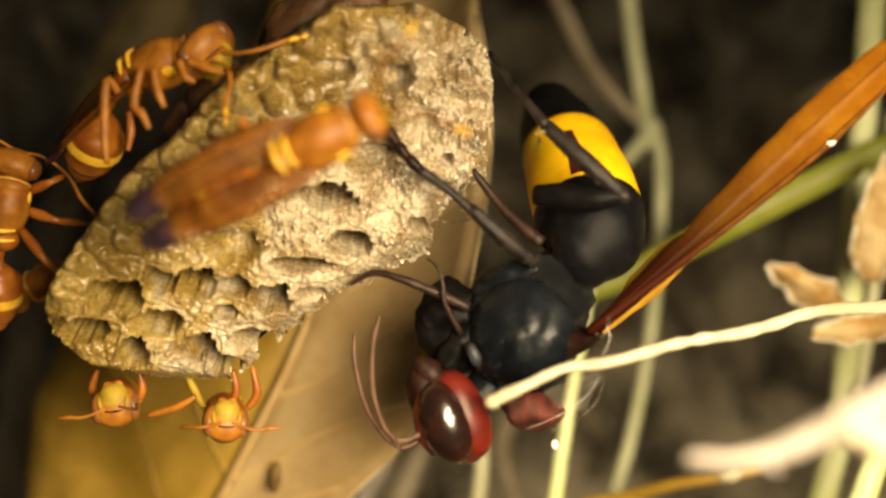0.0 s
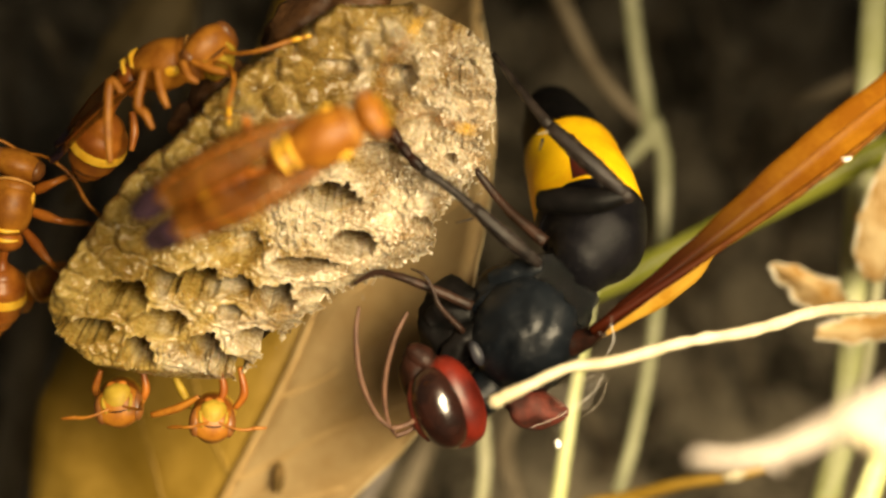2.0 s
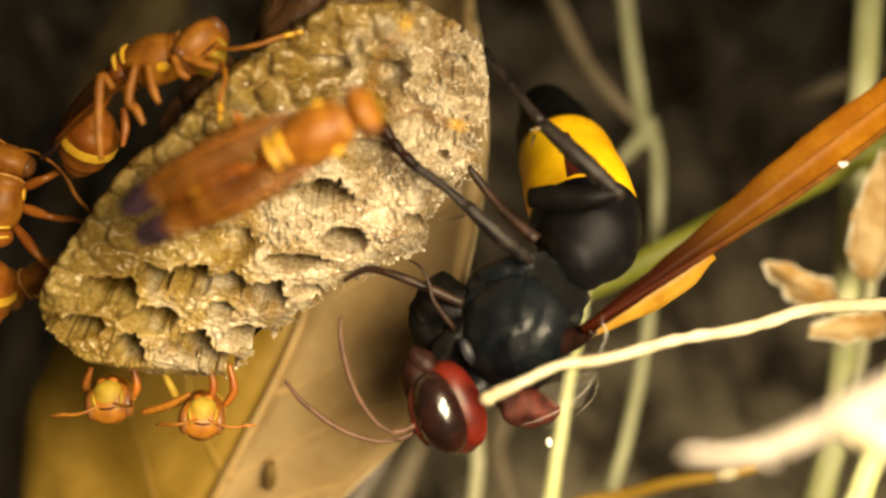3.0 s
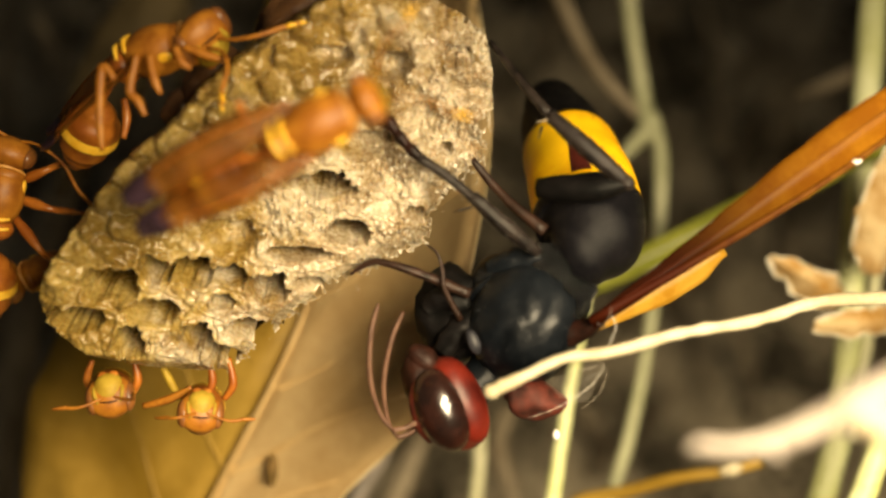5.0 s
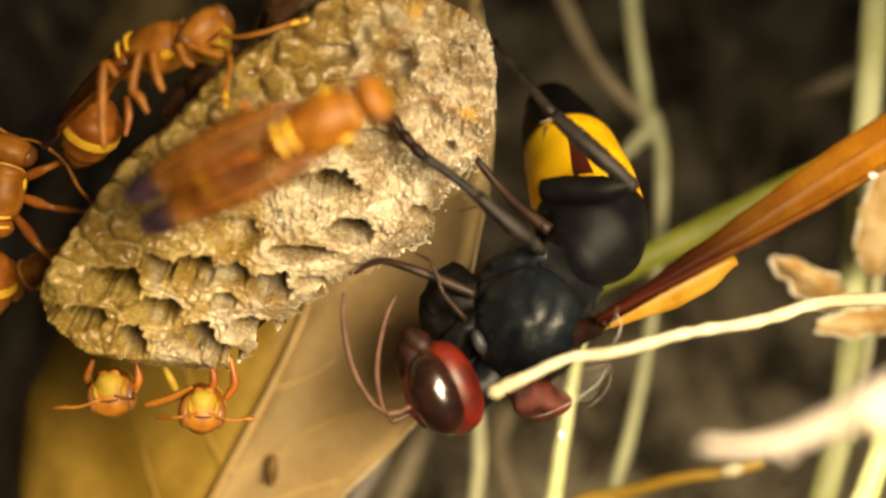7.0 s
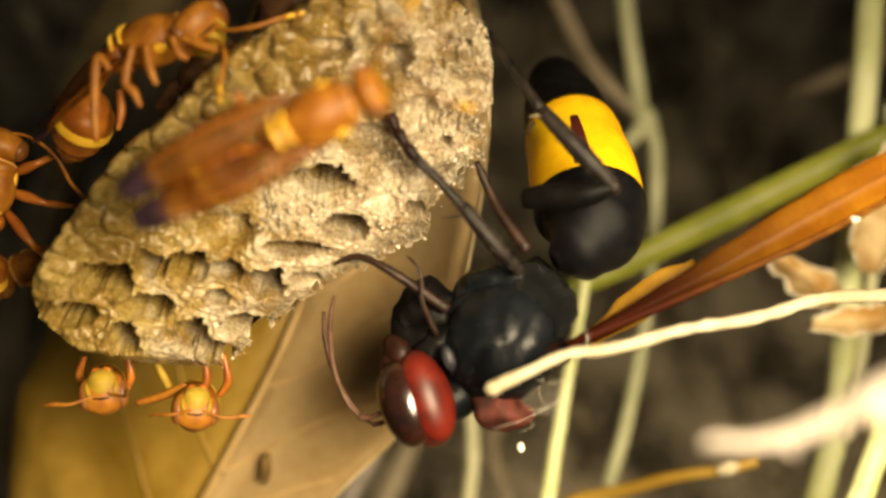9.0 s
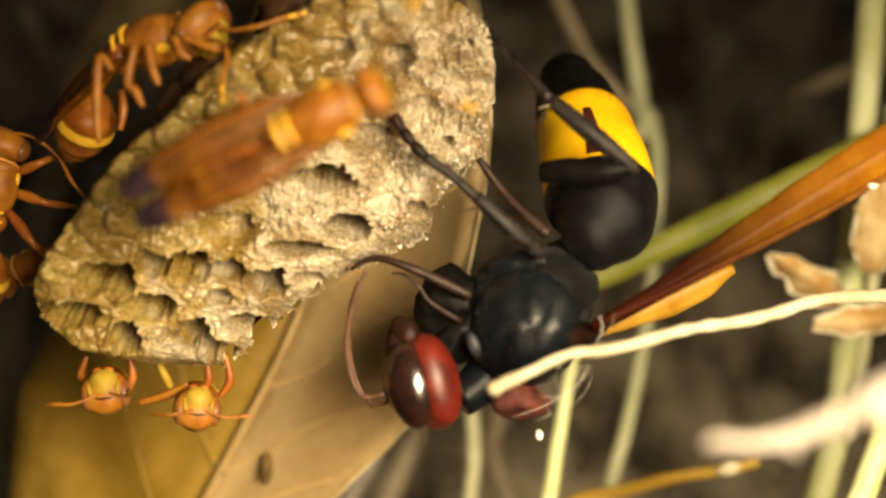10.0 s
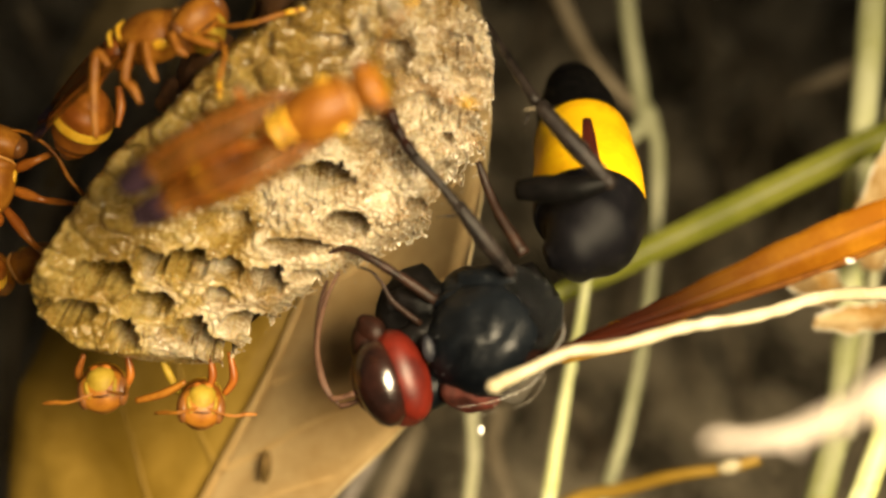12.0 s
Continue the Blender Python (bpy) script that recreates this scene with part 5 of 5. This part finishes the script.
WING_KEYS = [
    (0, 43),
    (0.5, 42),
    (1, 41),
    (1.5, 40),
    (2, 39.5),
    (2.5, 39),
    (3, 38.5),
    (5, 37.5),
    (5.5, 36),
    (6, 35),
    (6.5, 34.5),
    (7, 34),
    (9, 34),
    (9.5, 35),
    (10, 35),
    (10.5, 36),
    (11, 35),
    (11.5, 36),
    (12, 36.5),
]
HIND_WING_KEYS = [
    (0, 46),
    (0.5, 45),
    (1, 43),
    (1.5, 41),
    (2, 37.5),
    (2.5, 34),
    (3, 34),
    (5, 32.5),
    (5.5, 30),
    (6, 29),
    (6.5, 28.5),
    (7, 28),
    (9, 41),
    (9.5, 30),
    (10, 29),
    (10.5, 30),
    (11, 29),
    (11.5, 35),
    (12, 35),
]
ANTENNA_A_KEYS = [
    (0, 2),
    (0.5, 10),
    (1, 8),
    (1.5, 28),
    (2, 7),
    (2.5, 13),
    (3, 17),
    (5, -1),
    (5.5, 2),
    (6, 1),
    (6.5, -10),
    (7, 12),
    (9, 4),
    (9.5, 6),
    (10, -5),
    (10.5, 10),
    (11, 20),
    (11.5, -13),
    (12, -9),
]
ANTENNA_B_KEYS = [
    (0, 16),
    (0.5, 25),
    (1, 43),
    (1.5, 63),
    (2, -13),
    (2.5, 16),
    (3, 55),
    (5, -10),
    (5.5, 19),
    (6, 6),
    (6.5, -6),
    (7, -9),
    (9, 20),
    (9.5, 13),
    (10, 4),
    (10.5, -1),
    (11, -7),
    (11.5, 5),
    (12, 1),
]
COLLAR_KEYS = [
    (0, -0.15, -8.48, -1.5),
    (0.5, -0.15, -8.48, -1.5),
    (1, -0.15, -8.48, -1.5),
    (1.5, -0.15, -8.48, -1.5),
    (2, -0.08, -8.49, -1.5),
    (2.5, -0, -8.49, -1.5),
    (3, -0, -8.49, -1.5),
    (5, 0.07, -8.49, -1.5),
    (5.5, -0, -8.49, -1.5),
    (6, -0, -8.49, -1.5),
    (6.5, -0, -8.49, -1.5),
    (7, -0, -8.49, -1.5),
    (9, -0.29, -7.94, -1.5),
    (9.5, -0.96, -7.38, -1.5),
    (10, -0.81, -8.22, -1.5),
    (10.5, -0.71, -7.94, -1.5),
    (11, -0.85, -8.05, -1.5),
    (11.5, -0.35, -7.83, -1.5),
    (12, -0.83, -7.01, -1.5),
]
LEG_KEYS = [
    (0, 0),
    (0.5, 0.1),
    (1, 0.3),
    (1.5, 0.4),
    (2, 0.7),
    (2.5, 0.8),
    (3, 0.9),
    (5, 2.5),
    (5.5, 1.4),
    (6, 1.4),
    (6.5, 1.6),
    (7, 2.2),
    (9, -2.7),
    (9.5, 3.2),
    (10, 2.5),
    (10.5, 2.1),
    (11, 0.4),
    (11.5, 0.3),
    (12, 3.6),
]
FEMUR_KEYS = [
    (0, 4.78, 3.96, 1.5, 0, 0, -4),
    (0.5, 4.73, 3.98, 1.5, 0, 0, -3),
    (1, 4.8, 3.99, 1.5, 0, 0, -2),
    (1.5, 4.76, 3.95, 1.5, 0, 0, 0),
    (2, 4.75, 3.93, 1.5, 0, 0, 0.5),
    (2.5, 4.71, 4.01, 1.5, 0, 0, 1),
    (3, 4.7, 4, 1.5, 0, 0, 1),
    (5, 4.68, 4.04, 1.5, 0, 0, 1.5),
    (5.5, 4.7, 3.98, 1.5, 0, 0, 1),
    (6, 4.69, 3.95, 1.5, 0, 0, 1),
    (6.5, 4.66, 3.92, 1.5, 0, 0, 1),
    (7, 4.61, 3.9, 1.5, 0, 0, 1),
    (9, 4.56, 5.23, 1.5, 0, 0, 10),
    (9.5, 4.05, 5.24, 1.5, 0, 0, 8),
    (10, 4.51, 5.23, 1.5, 0, 0, 3),
    (10.5, 4.26, 4.6, 1.5, 0, 0, 2),
    (11, 4.4, 4.68, 1.5, 0, 0, 2),
    (11.5, 4.38, 5.7, 1.5, 0, 0, 7),
    (12, 3.67, 6.24, 1.5, 0, 0, 16),
]
TIBIA_KEYS = [
    (0, 4.78, 3.96, 1.5, 0, 0, 0),
    (0.5, 4.73, 3.98, 1.5, 0, 0, -0),
    (1, 4.8, 3.99, 1.5, 0, 0, 0.5),
    (1.5, 4.76, 3.95, 1.5, 0, 0, 0.3),
    (2, 4.75, 3.93, 1.5, 0, 0, 0.5),
    (2.5, 4.71, 4.01, 1.5, 0, 0, 0.7),
    (3, 4.7, 4, 1.5, 0, 0, 0.7),
    (5, 4.68, 4.04, 1.5, 0, 0, 2.4),
    (5.5, 4.7, 3.98, 1.5, 0, 0, 1.1),
    (6, 4.69, 3.95, 1.5, 0, 0, 1),
    (6.5, 4.66, 3.92, 1.5, 0, 0, 1),
    (7, 4.61, 3.9, 1.5, 0, 0, 1.4),
    (9, 4.56, 5.23, 1.5, 0, 0, 0.9),
    (9.5, 4.05, 5.24, 1.5, 0, 0, 5.3),
    (10, 4.51, 5.23, 1.5, 0, 0, 6.2),
    (10.5, 4.26, 4.6, 1.5, 0, 0, 2.6),
    (11, 4.4, 4.68, 1.5, 0, 0, 1.6),
    (11.5, 4.38, 5.7, 1.5, 0, 0, 5.1),
    (12, 3.67, 6.24, 1.5, 0, 0, 8.4),
]
FORELEG_KEYS = [
    (0, 0),
    (0.5, 0),
    (1, 0.3),
    (1.5, 0.4),
    (2, 1.1),
    (2.5, 1.4),
    (3, 1.5),
    (5, 3.4),
    (5.5, 2.1),
    (6, 2),
    (6.5, 2.2),
    (7, 2.7),
    (9, -5.3),
    (9.5, 3.6),
    (10, 2.1),
    (10.5, 1.6),
    (11, -0.8),
    (11.5, -1.2),
    (12, 4.4),
]
MIDLEG_KEYS = [
    (0, 0),
    (0.5, 0.2),
    (1, 0.6),
    (1.5, 0.8),
    (2, 0.9),
    (2.5, 0.8),
    (3, 0.9),
    (5, 3.6),
    (5.5, 1.9),
    (6, 1.8),
    (6.5, 2.1),
    (7, 3.5),
    (9, -8),
    (9.5, 0.4),
    (10, 2.6),
    (10.5, 2.7),
    (11, -0.5),
    (11.5, -3.9),
    (12, -2.7),
]
FAR_FORELEG_KEYS = [
    (0, -14),
    (0.5, -6),
    (1, -2),
    (1.5, -8),
    (2, 2),
    (2.5, -10),
    (3, -4),
    (5, -12),
    (5.5, -2),
    (6, -10),
    (6.5, -5),
    (7, 0),
    (9, -12),
    (9.5, 16),
    (10, 20),
    (10.5, 4),
    (11, -6),
    (11.5, 10),
    (12, 24),
]


def motions():
    """Key all that moves."""
    walk(hornet, [(t, SET @ pose(x * MM, y * MM, z * MM, rx, ry, rz)) for t, x, y, z, rx, ry, rz in ROOT_KEYS])
    for ob, keys in ((head, HEAD_KEYS), (gaster, GASTER_KEYS), (femur, FEMUR_KEYS), (tibia, TIBIA_KEYS)):
        walk(ob, [(t, pose(x * MM, y * MM, z * MM, rx, ry, rz)) for t, x, y, z, rx, ry, rz in keys])
    walk(collar, [(t, pose(x * MM, y * MM, z * MM)) for t, x, y, z in COLLAR_KEYS])
    for ob, keys in ((wing, WING_KEYS), (hind_wing, HIND_WING_KEYS), (leg, LEG_KEYS), (foreleg, FORELEG_KEYS), (midleg, MIDLEG_KEYS), (far_foreleg, FAR_FORELEG_KEYS),
                     (feelers[0], ANTENNA_A_KEYS), (feelers[1], ANTENNA_B_KEYS)):
        at = ob.location.copy()
        walk(ob, [(t, Matrix.Translation(at) @ pose(0, 0, 0, 0, 0, a)) for t, a in keys])
    p = PIVOT[peeper]
    walk(peeper, [(t, SET @ pose((p.x + dx) * MM, p.y * MM, p.z * MM)) for t, dx in
                  ((0.0, 0.3), (0.5, 0.0), (1.0, -0.45), (2.0, -0.7), (3.0, -0.8), (5.0, -0.95), (11.5, -0.95), (12.0, -0.6))])


motions()
